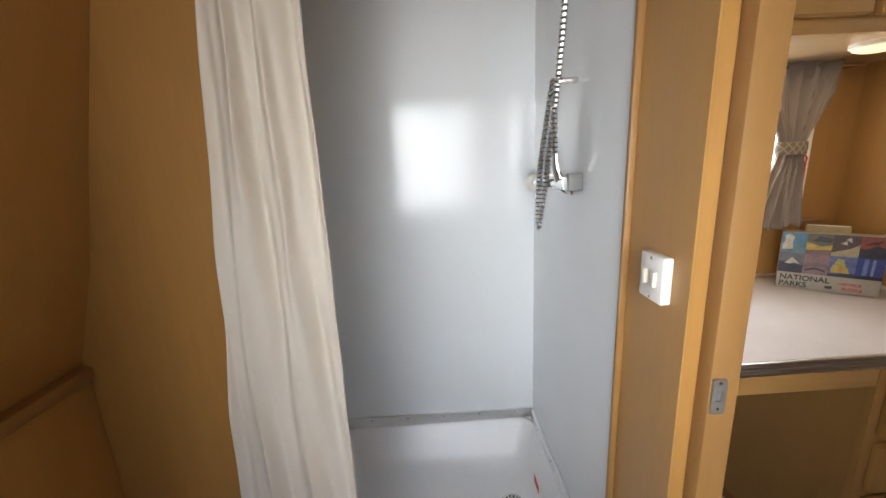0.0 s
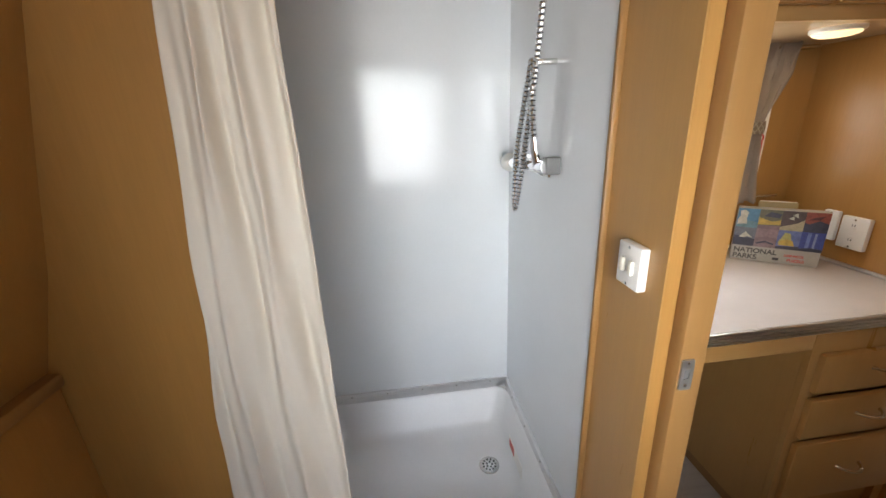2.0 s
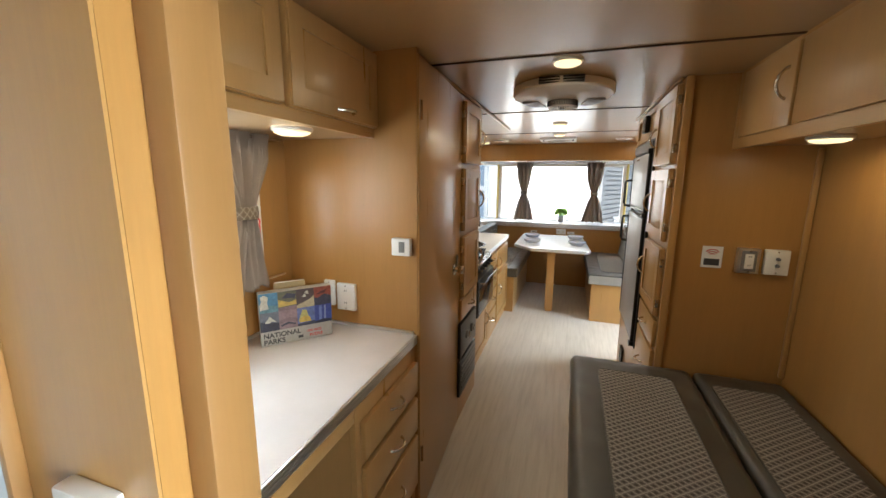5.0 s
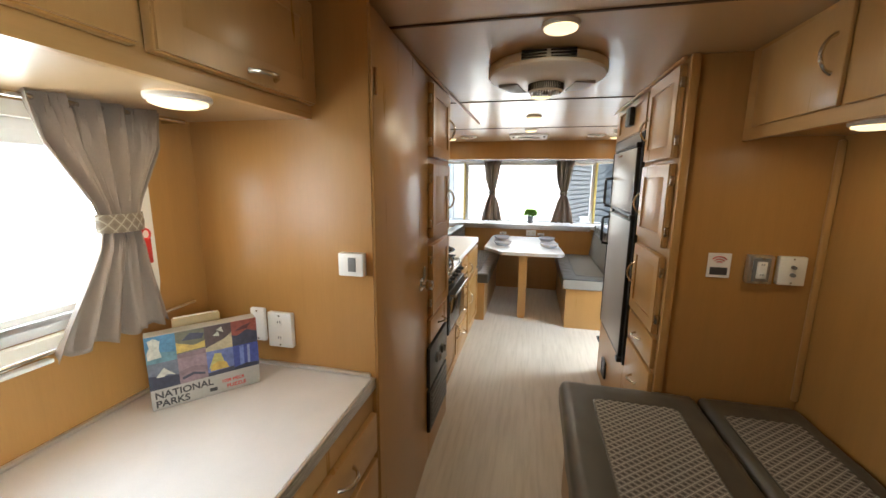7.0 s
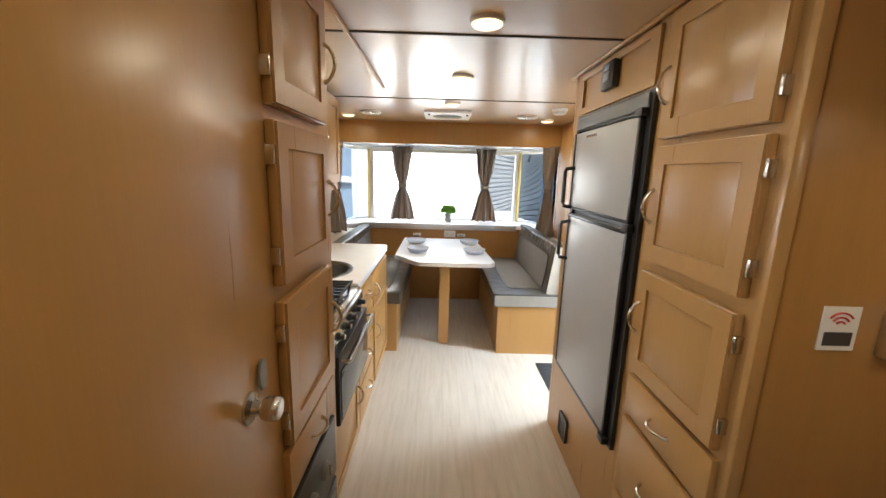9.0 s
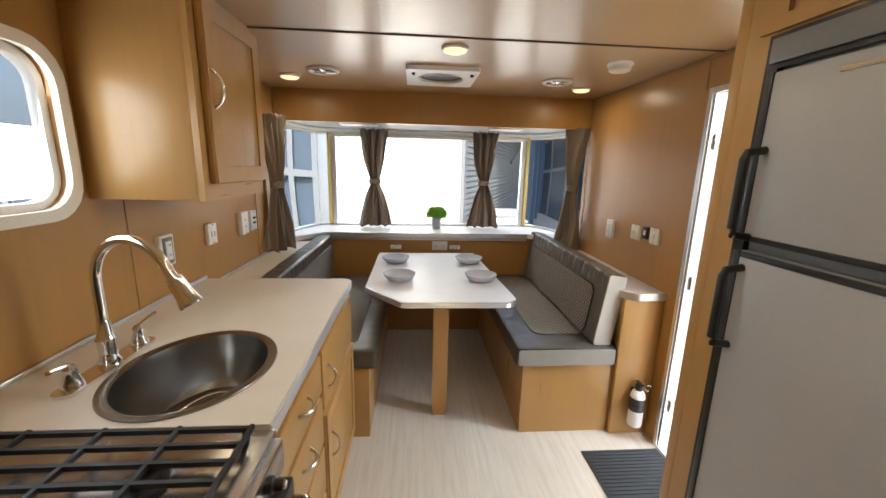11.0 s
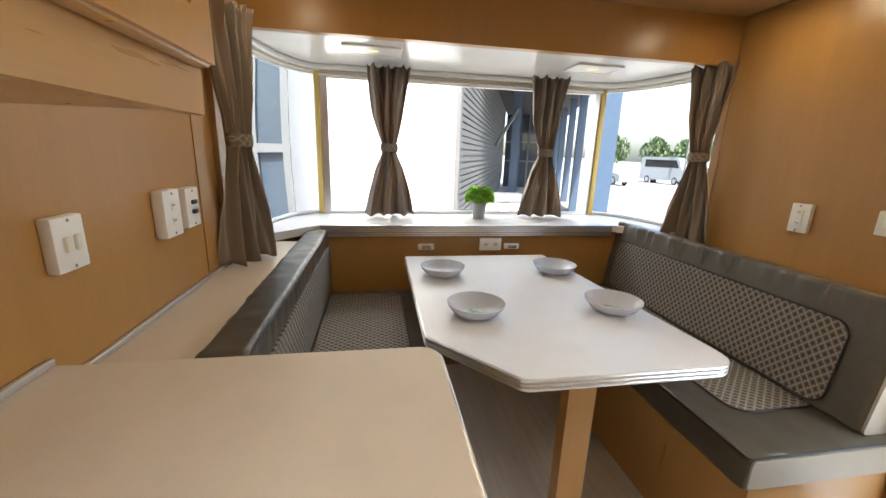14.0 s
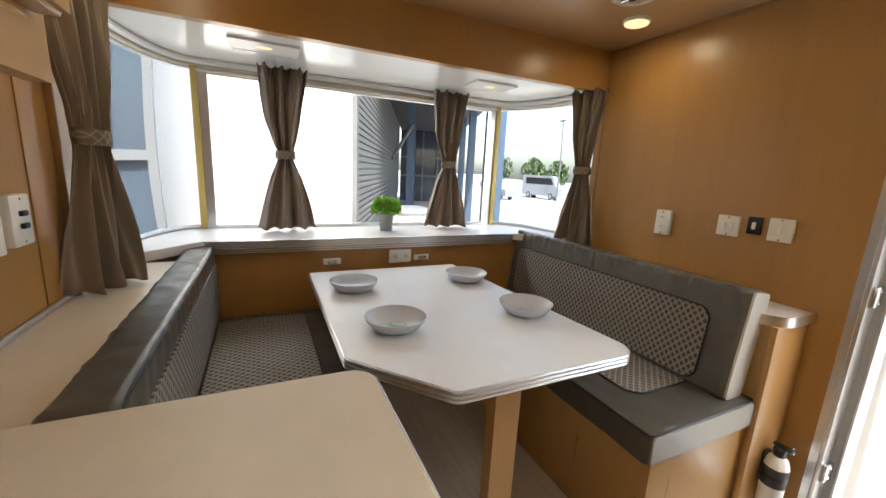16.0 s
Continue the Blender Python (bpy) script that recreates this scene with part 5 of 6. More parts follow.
part("frame", sheet(rect(5.53, 5.94, 0.635, 1.025, 0.02), [ellipse(5.735, 0.83, 0.135, 0.13, 36)], ZC - 0.022, ZC - 0.001, "z"), M_WHITE, rv, "white frame")
part("screen", lathe([(0.137, -0.006), (0.0, -0.007)], (5.735, 0.83, ZC), 36, sy=0.97), M_BLACK, rv, "dark insect screen")
part("inner_ring", lathe([(0.137, -0.02), (0.133, -0.026), (0.125, -0.02), (0.125, -0.008)], (5.735, 0.83, ZC), 36, sy=0.97, cap=False), M_CREAM, rv)
for y in (0.67, 0.985):
    part("latch", box(5.60, 5.63, y - 0.008, y + 0.008, ZC - 0.032, ZC - 0.022, 0.002), M_BLACK, rv)
sm = thing("smoke_detector", (5.339, -0.01, ZC), "white round smoke detector on the ceiling", "smoke detector")
part("base", lathe([(0.058, 0.0), (0.06, -0.01), (0.055, -0.016)], (5.339, -0.01, ZC), 30), M_WHITE, sm)
part("cover", lathe([(0.052, -0.014), (0.05, -0.034), (0.04, -0.04), (0.0, -0.041)], (5.339, -0.01, ZC), 30), M_CREAM, sm)

# ---- entrance ----
df = tagged(new("door_1"), "open aluminium entrance door frame with bright daylight", "door", kind="structure")
df.location = ((EX0 + EX1) / 2, YR, 0)
part("door_frame", sheet([(EX0 - 0.02, 0.0), (EX0 - 0.02, EZ1 + 0.02), (EX1 + 0.02, EZ1 + 0.02), (EX1 + 0.02, 0.0), (EX1 - 0.004, 0.0), (EX1 - 0.004, EZ1 - 0.004), (EX0 + 0.004, EZ1 - 0.004), (EX0 + 0.004, 0.0)], [], YR + 0.001, YR + 0.009, "y"), M_ALU, df)
part("jamb", box(EX1 - 0.014, EX1 - 0.001, YR - 0.075, YR, 0.0, EZ1), M_ALU, df)
part("jamb", box(EX0 + 0.001, EX0 + 0.014, YR - 0.075, YR, 0.0, EZ1), M_ALU, df)
part("threshold", box(EX0, EX1, YR - 0.10, YR + 0.01, -0.055, 0.012, 0.004), M_ALU, df)
HG = Matrix.Translation((EX1 - 0.012, YR - 0.08, 0)) @ pose(0, 0, 0, 0, 0, -11)
def swung(bm):
    bm.transform(HG)
    return bm
lf = part("door_leaf", swung(box(-0.022, 0.022, -0.66, -0.004, 0.02, EZ1 - 0.03, 0.006)), M_LEAF_ALU, df, "open grey door leaf")
part("leaf_rim", swung(box(-0.03, -0.022, -0.66, -0.60, 0.02, EZ1 - 0.03, 0.003)), M_ALU, lf)
part("leaf_rim", swung(box(-0.03, -0.022, -0.06, -0.004, 0.02, EZ1 - 0.03, 0.003)), M_ALU, lf)
part("latch", swung(box(-0.045, -0.022, -0.60, -0.54, 0.86, 0.96, 0.004)), M_GREYPL, lf)
for z in (0.25, 0.92, 1.58):
    part("hinge", box(EX1 - 0.026, EX1 - 0.014, YR - 0.075, YR - 0.02, z - 0.035, z + 0.035, 0.003), M_STEEL, df)
    for q in (-0.02, 0.02):
        part("bolt", lathe([(0.005, 0.0), (0.004, 0.003), (0.0, 0.004)], (EX1 - 0.026, YR - 0.045, z + q), 8, "x", sign=-1), M_CHROME, df)
dm = thing("door_mat", (4.85, -0.12, 0.0), "dark ribbed door mat inside the entrance", "mat")
part("mat_base", box(4.55, 5.085, YR + 0.015, 0.095, 0.001, 0.008, 0.002), M_MAT, dm)
for k in range(24):
    x = 4.565 + 0.0218 * k
    part("rib", box(x, x + 0.012, YR + 0.025, 0.085, 0.0075, 0.012, 0.002), M_MAT, dm)

# ---- dinette ----
XB, XE = 5.25, 6.632
bl = thing("dinette_bench", (5.9, 1.45, 0.0), "birch dinette bench with grey vinyl and lattice cushions, beside the galley", "bench", "dinette benches")
part("box_base", box(XB, XE, 1.205, 1.76, 0.0, 0.405), M_CAB, bl)
part("back_board", box(XB, XE, 1.745, 1.775, 0.405, 0.81), M_CAB, bl)
s = part("seat_cushion", soft_box(XB - 0.012, XE - 0.003, 1.165, 1.67, 0.406, 0.51, 0.016, 60, 0.0025, 2.0), M_VINYL, bl, "grey vinyl seat cushion")
part("lattice_panel", sheet(rect(XB + 0.09, XE - 0.06, 1.275, 1.655, 0.035), [], 0.507, 0.5135, "z"), M_LATTICE_H, s, "woven lattice panel")
part("piping", tube([(x, y, 0.512) for x, y in rect(XB + 0.09, XE - 0.06, 1.275, 1.655, 0.035)], 0.003, 6, closed=True), M_BLACK, s)
bk = part("back_cushion", soft_box(XB + 0.045, XE + 0.01, 1.66, 1.768, 0.512, 0.868, 0.018, 90, 0.003, 5.0, 0.004), M_VINYL, bl, "grey vinyl back cushion")
part("lattice_panel", sheet(rect(XB + 0.16, XE - 0.03, 0.53, 0.79, 0.035), [], 1.6545, 1.663, "y"), M_LATTICE_V, bk, "woven lattice panel")
part("piping", tube([(x, 1.664, z) for x, z in rect(XB + 0.05, XE + 0.005, 0.52, 0.858, 0.02)], 0.004, 6, closed=True), M_BLACK, bk)

br = thing("dinette_bench", (5.9, 0.15, 0.0), "birch dinette bench with pewter vinyl and lattice cushions, beside the entrance", "bench", "dinette benches")
part("box_base", box(XB, XE, -0.13, 0.385, 0.0, 0.405), M_CAB, br)
s = part("seat_cushion", soft_box(XB - 0.012, XE - 0.003, -0.125, 0.425, 0.406, 0.512, 0.014, 60, 0.0025, 9.0), M_VINYL, br, "dark vinyl seat cushion with a highlit pewter end")
# seat end: pewter vinyl, its highlight put into the colour
part("end_facing", sheet(rect(-0.115, 0.415, 0.414, 0.503, 0.012), [], XB - 0.0165, XB - 0.011, "x"), M_PEWTER_LIT, s, "lighter grey end facing")
part("edge_piping", tube([(x, y, 0.5085) for x, y in rect(XB - 0.009, XE - 0.006, -0.12, 0.421, 0.014)], 0.0035, 6, closed=True), M_BLACK, s)
part("lattice_panel", sheet(rect(XB + 0.16, XE - 0.06, -0.06, 0.285, 0.06), [], 0.509, 0.5155, "z"), M_LATTICE_H, s, "woven lattice panel")
part("piping", tube([(x, y, 0.514) for x, y in rect(XB + 0.16, XE - 0.06, -0.06, 0.285, 0.06)], 0.0035, 6, closed=True), M_BLACK, s)
bm = soft_box(0.0, XE + 0.01 - XB - 0.03, -0.052, 0.052, 0.0, 0.405, 0.016, 110, 0.003, 15.0, 0.018)
BK = pose(XB + 0.03, -0.05, 0.502, 7.5, 0, 0)
bm.transform(BK)
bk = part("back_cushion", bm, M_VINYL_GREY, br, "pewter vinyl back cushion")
def leaned(bm):
    bm.transform(BK)
    return bm
part("lattice_panel", leaned(sheet(rect(0.108, 1.29, 0.02, 0.305, 0.05), [], 0.050, 0.0585, "y")), M_LATTICE_V, bk, "woven lattice panel")
part("piping", leaned(tube([(x, 0.0565, z) for x, z in rect(0.108, 1.29, 0.02, 0.305, 0.05)], 0.0035, 6, closed=True)), M_BLACK, bk)
part("end_facing", leaned(sheet(rect(-0.048, 0.048, 0.006, 0.40, 0.014), [], -0.006, 0.002, "x")), M_PALE, bk, "lighter grey end facing")
rl = thing("ledge_wall", (5.9, -0.2, 0.0), "birch half wall behind the bench with a rounded metal-edged ledge", "half wall")
part("panel", box(5.235, 6.40, -0.165, -0.135, 0.0, 0.79), M_CAB, rl)
part("end_panel", box(5.22, 5.24, YR + 0.001, -0.12, 0.0, 0.79, 0.003), M_CAB, rl)
arc_l = [(5.21 + 0.10 * (1 - math.cos(a)), -0.20 + 0.09 * math.sin(a)) for a in np.linspace(0, math.pi / 2, 8)]
lo = [(5.21, YR + 0.001)] + arc_l + [(6.42, -0.11), (6.42, YR + 0.001)]
part("ledge", sheet(lo, [], 0.791, 0.823, "z"), M_LAMINATE, rl)
part("metal_edge", sheet([(x - 0.004, y) for x, y in [(5.21, YR + 0.001)] + arc_l] + [(5.6, -0.106), (5.6, -0.11)] + [(x, y) for x, y in reversed(arc_l)] + [(5.21, YR + 0.001)], [], 0.788, 0.826, "z"), M_ALU, rl)

ex = thing("fire_extinguisher", (5.175, -0.235, 0.05), "small white fire extinguisher with black valve on the end panel", "fire extinguisher")
part("cylinder", lathe([(0.0, 0.0), (0.034, 0.002), (0.038, 0.01), (0.038, 0.175), (0.03, 0.2), (0.016, 0.212)], (5.178, -0.235, 0.085), 26), M_WHITE, ex)
part("label_band", lathe([(0.0386, 0.095), (0.0388, 0.10), (0.0388, 0.165), (0.0386, 0.17)], (5.178, -0.235, 0.085), 26, cap=False), M_INK, ex, "black label band")
part("valve", lathe([(0.016, 0.208), (0.02, 0.215), (0.02, 0.24), (0.012, 0.25), (0.0, 0.252)], (5.178, -0.235, 0.085), 18), M_BLACK, ex)
part("lever", box(5.14, 5.20, -0.245, -0.225, 0.332, 0.342, 0.003), M_BLACK, ex)
part("pull_ring", tube([(5.155, -0.272 + 0.016 * math.cos(a), 0.318 + 0.016 * math.sin(a)) for a in np.linspace(0, 2 * math.pi, 12, endpoint=False)], 0.002, 6, closed=True), M_STEEL, ex)
part("wall_bracket", box(5.207, 5.219, -0.255, -0.215, 0.17, 0.29, 0.002), M_BLACK, ex)
part("strap", lathe([(0.0395, 0.125), (0.0395, 0.138)], (5.178, -0.235, 0.085), 26, cap=False), M_BLACK, ex)

sh = thing("side_shelf", (5.9, 1.88, 0.815), "cream laminate shelf along the kitchen wall behind the bench", "shelf")
part("board", box(5.25, 6.42, 1.776, YKT - 0.001, 0.815, 0.845, 0.003), M_COUNTER, sh)
part("back_strip", box(5.25, 6.30, YKT - 0.013, YKT - 0.002, 0.846, 0.86, 0.003), M_ALU, sh)

SILL_UNDER = 0.847
bw = struct("wall_dinette_back", box(XE, XE + 0.04, -0.13, 1.77, 0.0, SILL_UNDER), M_WALL, "birch panel at the head of the dinette")
tb = thing("dinette_table", (5.9, 0.85, 0.0), "white laminate dinette table with clipped corner on one birch leg", "table")
def corner(cx, cy, r, a0, a1, n=6):
    return [(cx + r * math.cos(radians(a0 + (a1 - a0) * i / n)), cy + r * math.sin(radians(a0 + (a1 - a0) * i / n))) for i in range(n + 1)]
TO = [(6.50, 0.485), (6.50, 1.255)] + corner(5.60, 1.215, 0.04, 90, 135) + corner(5.37, 1.02, 0.04, 135, 180) + corner(5.405, 0.487, 0.075, 180, 266, 9)
part("tabletop", sheet(TO, [], 0.705, 0.74, "z"), M_TABLE, tb)
cxm, cym = 5.92, 0.86
for k in range(3):
    part("edge_rib", tube([(x + (0.0015 if x > cxm else -0.0015), y + (0.0015 if y > cym else -0.0015), 0.7105 + 0.012 * k) for x, y in TO], 0.0046, 6, closed=True), M_ALU, tb, "ribbed aluminium edge")
LG = [(0.79, 0.0), (0.85, 0.0), (0.863, 0.03), (0.863, 0.704), (0.777, 0.704), (0.777, 0.03)]
bm = sheet(LG, [], 5.42, 5.465, "x")
part("leg", bm, M_CAB, tb)
part("leg_plate", box(5.36, 5.49, 0.73, 0.90, 0.6985, 0.7045, 0.001), M_STEEL, tb)
for k, (x, y) in enumerate(((5.735, 1.065), (6.18, 1.108), (6.18, 0.565), (5.722, 0.552))):
    bo = thing("bowl", (x, y, 0.741), "shallow white glazed bowl with a blue-green motif on the table", "bowl", "table bowls")
    part("dish", lathe([(0.0, 0.004), (0.045, 0.004), (0.075, 0.016), (0.094, 0.036), (0.099, 0.045), (0.101, 0.044), (0.097, 0.034), (0.078, 0.010), (0.05, 0.0), (0.0, 0.0)], (x, y, 0.741), 40), M_BOWL, bo)
    part("motif", lathe([(0.0, 0.0055), (0.03, 0.0052), (0.04, 0.0048)], (x, y, 0.741), 24), surface("bowl motif %d" % k, (0.30, 0.42, 0.36), 0.3, vary=0.8, scale=35, grain=90), bo)

# ---- front bay ----
SILL = 0.888
YB0, YB1 = -0.064, 1.73
def bay(off, n=10):
    """The bay's plan: from the right wall round the front to the left wall, moved out by off."""
    pts = []
    for s, yw, yf in ((-1, YR, YB0), (1, YKT + 0.03, YB1)):
        side = []
        for i in range(n + 1):
            a = math.pi / 2 * i / n
            side.append((6.34 + (0.69 + off) * math.sin(a), yf + ((yw - yf) + s * off) * math.cos(a)))
        pts.append(side)
    return pts[0] + pts[1][::-1]
plan = bay(0.0)
outer_p = bay(0.05)
struct("wall_bay_low", sheet(outer_p + [(6.345, YKT - 0.02), (6.674, 1.78), (6.674, -0.14), (6.345, YR + 0.02)], [], -0.06, SILL - 0.05, "z"), M_CAB, "birch base of the front bay")
bs = thing("bay_sill", (6.7, 0.85, 0.82), "pale laminate bay window sill with a ribbed metal front", "window sill")
part("board", sheet([(6.607, 0.0), (6.607, 1.70), (6.55, 1.76), (6.33, 1.95)] + outer_p[::-1] + [(6.33, -0.32), (6.55, -0.06)], [], SILL - 0.04, SILL, "z"), M_LAMINATE, bs)
for k in range(6):
    part("edge_rib", box(6.598, 6.6068, 0.005, 1.695, SILL - 0.061 + 0.0108 * k, SILL - 0.0535 + 0.0108 * k, 0.003), M_ALU, bs, "ribbed aluminium edge")
struct("wall_valance", box(6.30, 6.345, YR, YKT, 1.735, ZC), M_WALL, "birch valance board above the bay", "wall")
struct("wall_bay_left", box(6.30, 6.345, YKT - 0.005, YKT + 0.06, 0.0, ZC), M_WALL, "birch corner beside the bay")
struct("wall_bay_right", box(6.30, 6.345, YR - 0.06, YR + 0.004, 0.0, ZC), M_WALL, "birch corner beside the bay")
struct("ceiling_bay", sheet([(6.345, YR - 0.06)] + bay(0.08) + [(6.345, YKT + 0.09)], [], 1.752, 1.80, "z"), M_HEADLINER, "glossy white headliner over the bay", "ceiling")
hl = thing("bay_cornice", (6.9, 0.85, 1.70), "curved white moulding at the top of the bay glass", "moulding")
part("moulding", tube([(x, y, 1.738) for x, y in bay(-0.035, 14)], 0.017, 8), M_HEADLINER, hl)
part("rail", tube([(x, y, 1.716) for x, y in bay(-0.015, 14)], 0.010, 8), M_CREAM, hl)
struct("wall_bay_head", sheet(bay(0.05) + bay(-0.005)[::-1], [], 1.70, 1.80, "z"), M_HEADLINER, "white head band above the bay glass")

wn3 = tagged(new("window_4"), "wide front bay window with curved side panes", "window", kind="structure")
wn3.location = (6.96, 0.855, SILL)
part("window_frame", sheet(rect(YB0, YB1, SILL + 0.001, 1.712), [rect(YB0 + 0.045, YB1 - 0.045, SILL + 0.018, 1.682)], 7.015, 7.055, "x"), M_ALU, wn3, "pale aluminium frame")
pn = part("pane", sheet(rect(YB0 + 0.042, YB1 - 0.042, SILL + 0.015, 1.685), [], 7.032, 7.036, "x"), M_GLASS, wn3)
pn.visible_shadow = False
for y in (YB0 - 0.012, YB1 + 0.012):
    part("seal", box(7.0, 7.02, y - 0.016, y + 0.016, SILL + 0.001, 1.715, 0.003), M_YELLOW, wn3, "yellowed seal strip")
part("track", box(6.995, 7.015, YB0, YB1, 1.690, 1.702, 0.002), M_CREAM, wn3)
for pts in (plan[:11], plan[11:]):
    bm = bmesh.new()
    lo_v = [bm.verts.new((x, y, SILL)) for x, y in pts]
    hi_v = [bm.verts.new((x, y, 1.72)) for x, y in pts]
    for i in range(len(pts) - 1):
        bm.faces.new((lo_v[i], lo_v[i + 1], hi_v[i + 1], hi_v[i]))
    q = solid(part("curved_pane", bm, M_TINT, wn3), 0.004)
    q.visible_shadow = False
    part("bottom_rail", tube([(x, y, SILL + 0.012) for x, y in pts], 0.012, 8), M_ALU, wn3)

for y0, y1, x0, x1 in ((1.275, 1.555, 6.47, 6.70), (0.11, 0.37, 6.50, 6.74)):
    lt = thing("bay_light", ((x0 + x1) / 2, (y0 + y1) / 2, 1.752), "flat square light panel in the bay headliner", "ceiling light", "bay lights")
    part("frame", sheet(rect(x0 + 0.03, x1 - 0.03, y0, y1, 0.008), [rect(x0 + 0.038, x1 - 0.038, y0 + 0.008, y1 - 0.008)], 1.742, 1.7515, "z"), M_WHITE, lt)
    part("diffuser", box(x0 + 0.038, x1 - 0.038, y0 + 0.008, y1 - 0.008, 1.744, 1.7505), M_WHITE, lt, "white plastic diffuser")
    part("glowing_bulb", lathe([(0.022, 0.0), (0.018, -0.002), (0.0, -0.003)], ((x0 + x1) / 2, (y0 + y1) / 2, 1.744), 20, sx=1.0, sy=1.5), M_LAMP_DIM, lt, "faint warm glow")

def bay_curtain(x, y, turn, seed, w=1.0, band=M_LATTICE_TY, low=SILL + 0.012):
    """A tied curtain whose cloth runs along the direction turn (degrees from x)."""
    t = thing("curtain", (x, y, SILL), "taupe curtain tied at the waist in the bay window", "curtain", "tied curtains", turn=turn)
    rows = [(1.78, 0.13 * w, 0.0), (1.72, 0.122 * w, 0.0), (1.60, 0.106 * w, 0.006), (1.48, 0.09 * w, 0.008), (1.38, 0.062 * w, 0.004), (1.32, 0.042, 0.0), (1.27, 0.042, 0.0), (1.18, 0.082 * w, 0.0), (1.03, 0.124 * w, 0.0), (0.86, 0.16 * w, 0.0)]
    bm = curtain("x", 0.0, 0.0, 1.742, low, rows, 3.1, 0.038, seed, gather=0.014)
    bm.transform(Matrix.Translation((0, 0, -SILL)))
    solid(part("cloth", bm, M_CURTAIN, t, local=True))
    part("tie_band", lathe([(0.05, -0.022), (0.053, 0.0), (0.05, 0.022)], (0, 0, 1.30 - SILL), 24, sy=0.72, cap=False), band, t, "tie band with a pale diamond pattern", local=True)
    return t
bay_curtain(6.90, 1.328, 90, 0.7)
bay_curtain(6.90, 0.345, 90, 2.9)
bay_curtain(6.055, 1.882, -28, 4.1, 0.76, M_LATTICE_T, 0.858)
bay_curtain(6.33, -0.245, 22, 5.6, 0.8, M_LATTICE_T, 0.832)
struct("trim", box(6.03, 6.045, YKT - 0.02, YKT - 0.001, 0.82, 1.74, 0.003), M_EDGE, "birch upright trim by the bay curtain", "trim")

pl = thing("potted_plant", (6.84, 0.775, SILL), "small bright green plant in a grey pot on the sill", "plant")
part("pot", lathe([(0.0, 0.0), (0.033, 0.0), (0.036, 0.004), (0.044, 0.09), (0.045, 0.098), (0.041, 0.098), (0.039, 0.085), (0.0, 0.084)], (6.84, 0.775, SILL + 0.001), 28), M_POT, pl)
part("soil", lathe([(0.0405, 0.082), (0.03, 0.087), (0.0, 0.09)], (6.84, 0.775, SILL), 16), M_SOIL, pl)
bm = bmesh.new()
rng = random.Random(4)
for k in range(1900):
    a, e = rng.uniform(0, 2 * math.pi), rng.uniform(-0.25, 1.0)
    r = rng.uniform(0.5, 1.0) ** 0.5
    p = Vector((6.84 + 0.085 * r * math.cos(a) * math.cos(e), 0.775 + 0.085 * r * math.sin(a) * math.cos(e), SILL + 0.125 + 0.085 * r * math.sin(e)))
    s = rng.uniform(0.010, 0.017)
    m = Matrix.Translation(p) @ Euler((rng.uniform(-1, 1), rng.uniform(-1, 1), a)).to_matrix().to_4x4()
    vs = [bm.verts.new(m @ Vector(q)) for q in ((-s * 0.3, 0, 0), (s * 0.3, -s * 0.55, s * 0.12), (s * 1.1, 0, s * 0.05), (s * 0.3, s * 0.55, s * 0.12))]
    bm.faces.new((vs[0], vs[1], vs[2]))
    bm.faces.new((vs[0], vs[2], vs[3]))
part("foliage", bm, M_LEAF, pl, "dense small green leaves", smooth=0)
for k in range(10):
    a = k * 0.63
    part("stem", tube([(6.84 + 0.01 * math.cos(a), 0.775 + 0.01 * math.sin(a), SILL + 0.08), (6.84 + 0.04 * math.cos(a), 0.775 + 0.04 * math.sin(a), SILL + 0.15)], 0.0018, 5), M_LEAF, pl)

for a, w, h, kind in ((0.755, 0.13, 0.075, 1), (1.13, 0.09, 0.032, 0), (0.625, 0.09, 0.032, 0)):
    t = thing("wall_outlet" if kind else "table_bracket", (XE, a, 0.78), "white outlet on the panel at the table head" if kind else "small white latch bracket at the table head", "outlet" if kind else "bracket")
    mk = on_wall("x", XE, -1, a, 0.775 if kind else 0.762)
    part("plate", mk(-w / 2, w / 2, -h / 2, h / 2, 0.0, 0.018, 0.004), M_WHITE, t)
    if kind:
        for q in (-0.03, 0.03):
            part("socket", mk(q - 0.014, q + 0.014, -0.012, 0.012, 0.0175, 0.0195, 0.0008), M_CREAM, t)
            for e in (-0.004, 0.004):
                part("slot", mk(q + e - 0.001, q + e + 0.001, -0.005, 0.005, 0.019, 0.0205), M_BLACK, t)
    else:
        part("latch", mk(-0.025, 0.025, -0.008, 0.008, 0.0175, 0.026, 0.002), M_STEEL, t)

# plates on the right wall beside the entrance
switch_plate("y", YR, 1, 5.833, 1.067, 0.075, 0.118, "white double outlet above the bench", (), ((0, 0.022), (0, -0.022)), depth=0.022, mat=M_WHITE, category="outlet", name="wall_outlet", rocker=True)
switch_plate("y", YR, 1, 5.545, 1.092, 0.085, 0.085, "cream double toggle switch by the entrance", ((-0.014, 0), (0.014, 0)), mat=M_CREAM, depth=0.016)
switch_plate("y", YR, 1, 5.452, 1.105, 0.05, 0.07, "small black rocker switch by the entrance", ((0.0, 0.0),), mat=M_BLACK, depth=0.012, screws=False)
switch_plate("y", YR, 1, 5.362, 1.10, 0.08, 0.088, "cream single toggle switch by the entrance", ((0.0, 0),), mat=M_CREAM, depth=0.016)

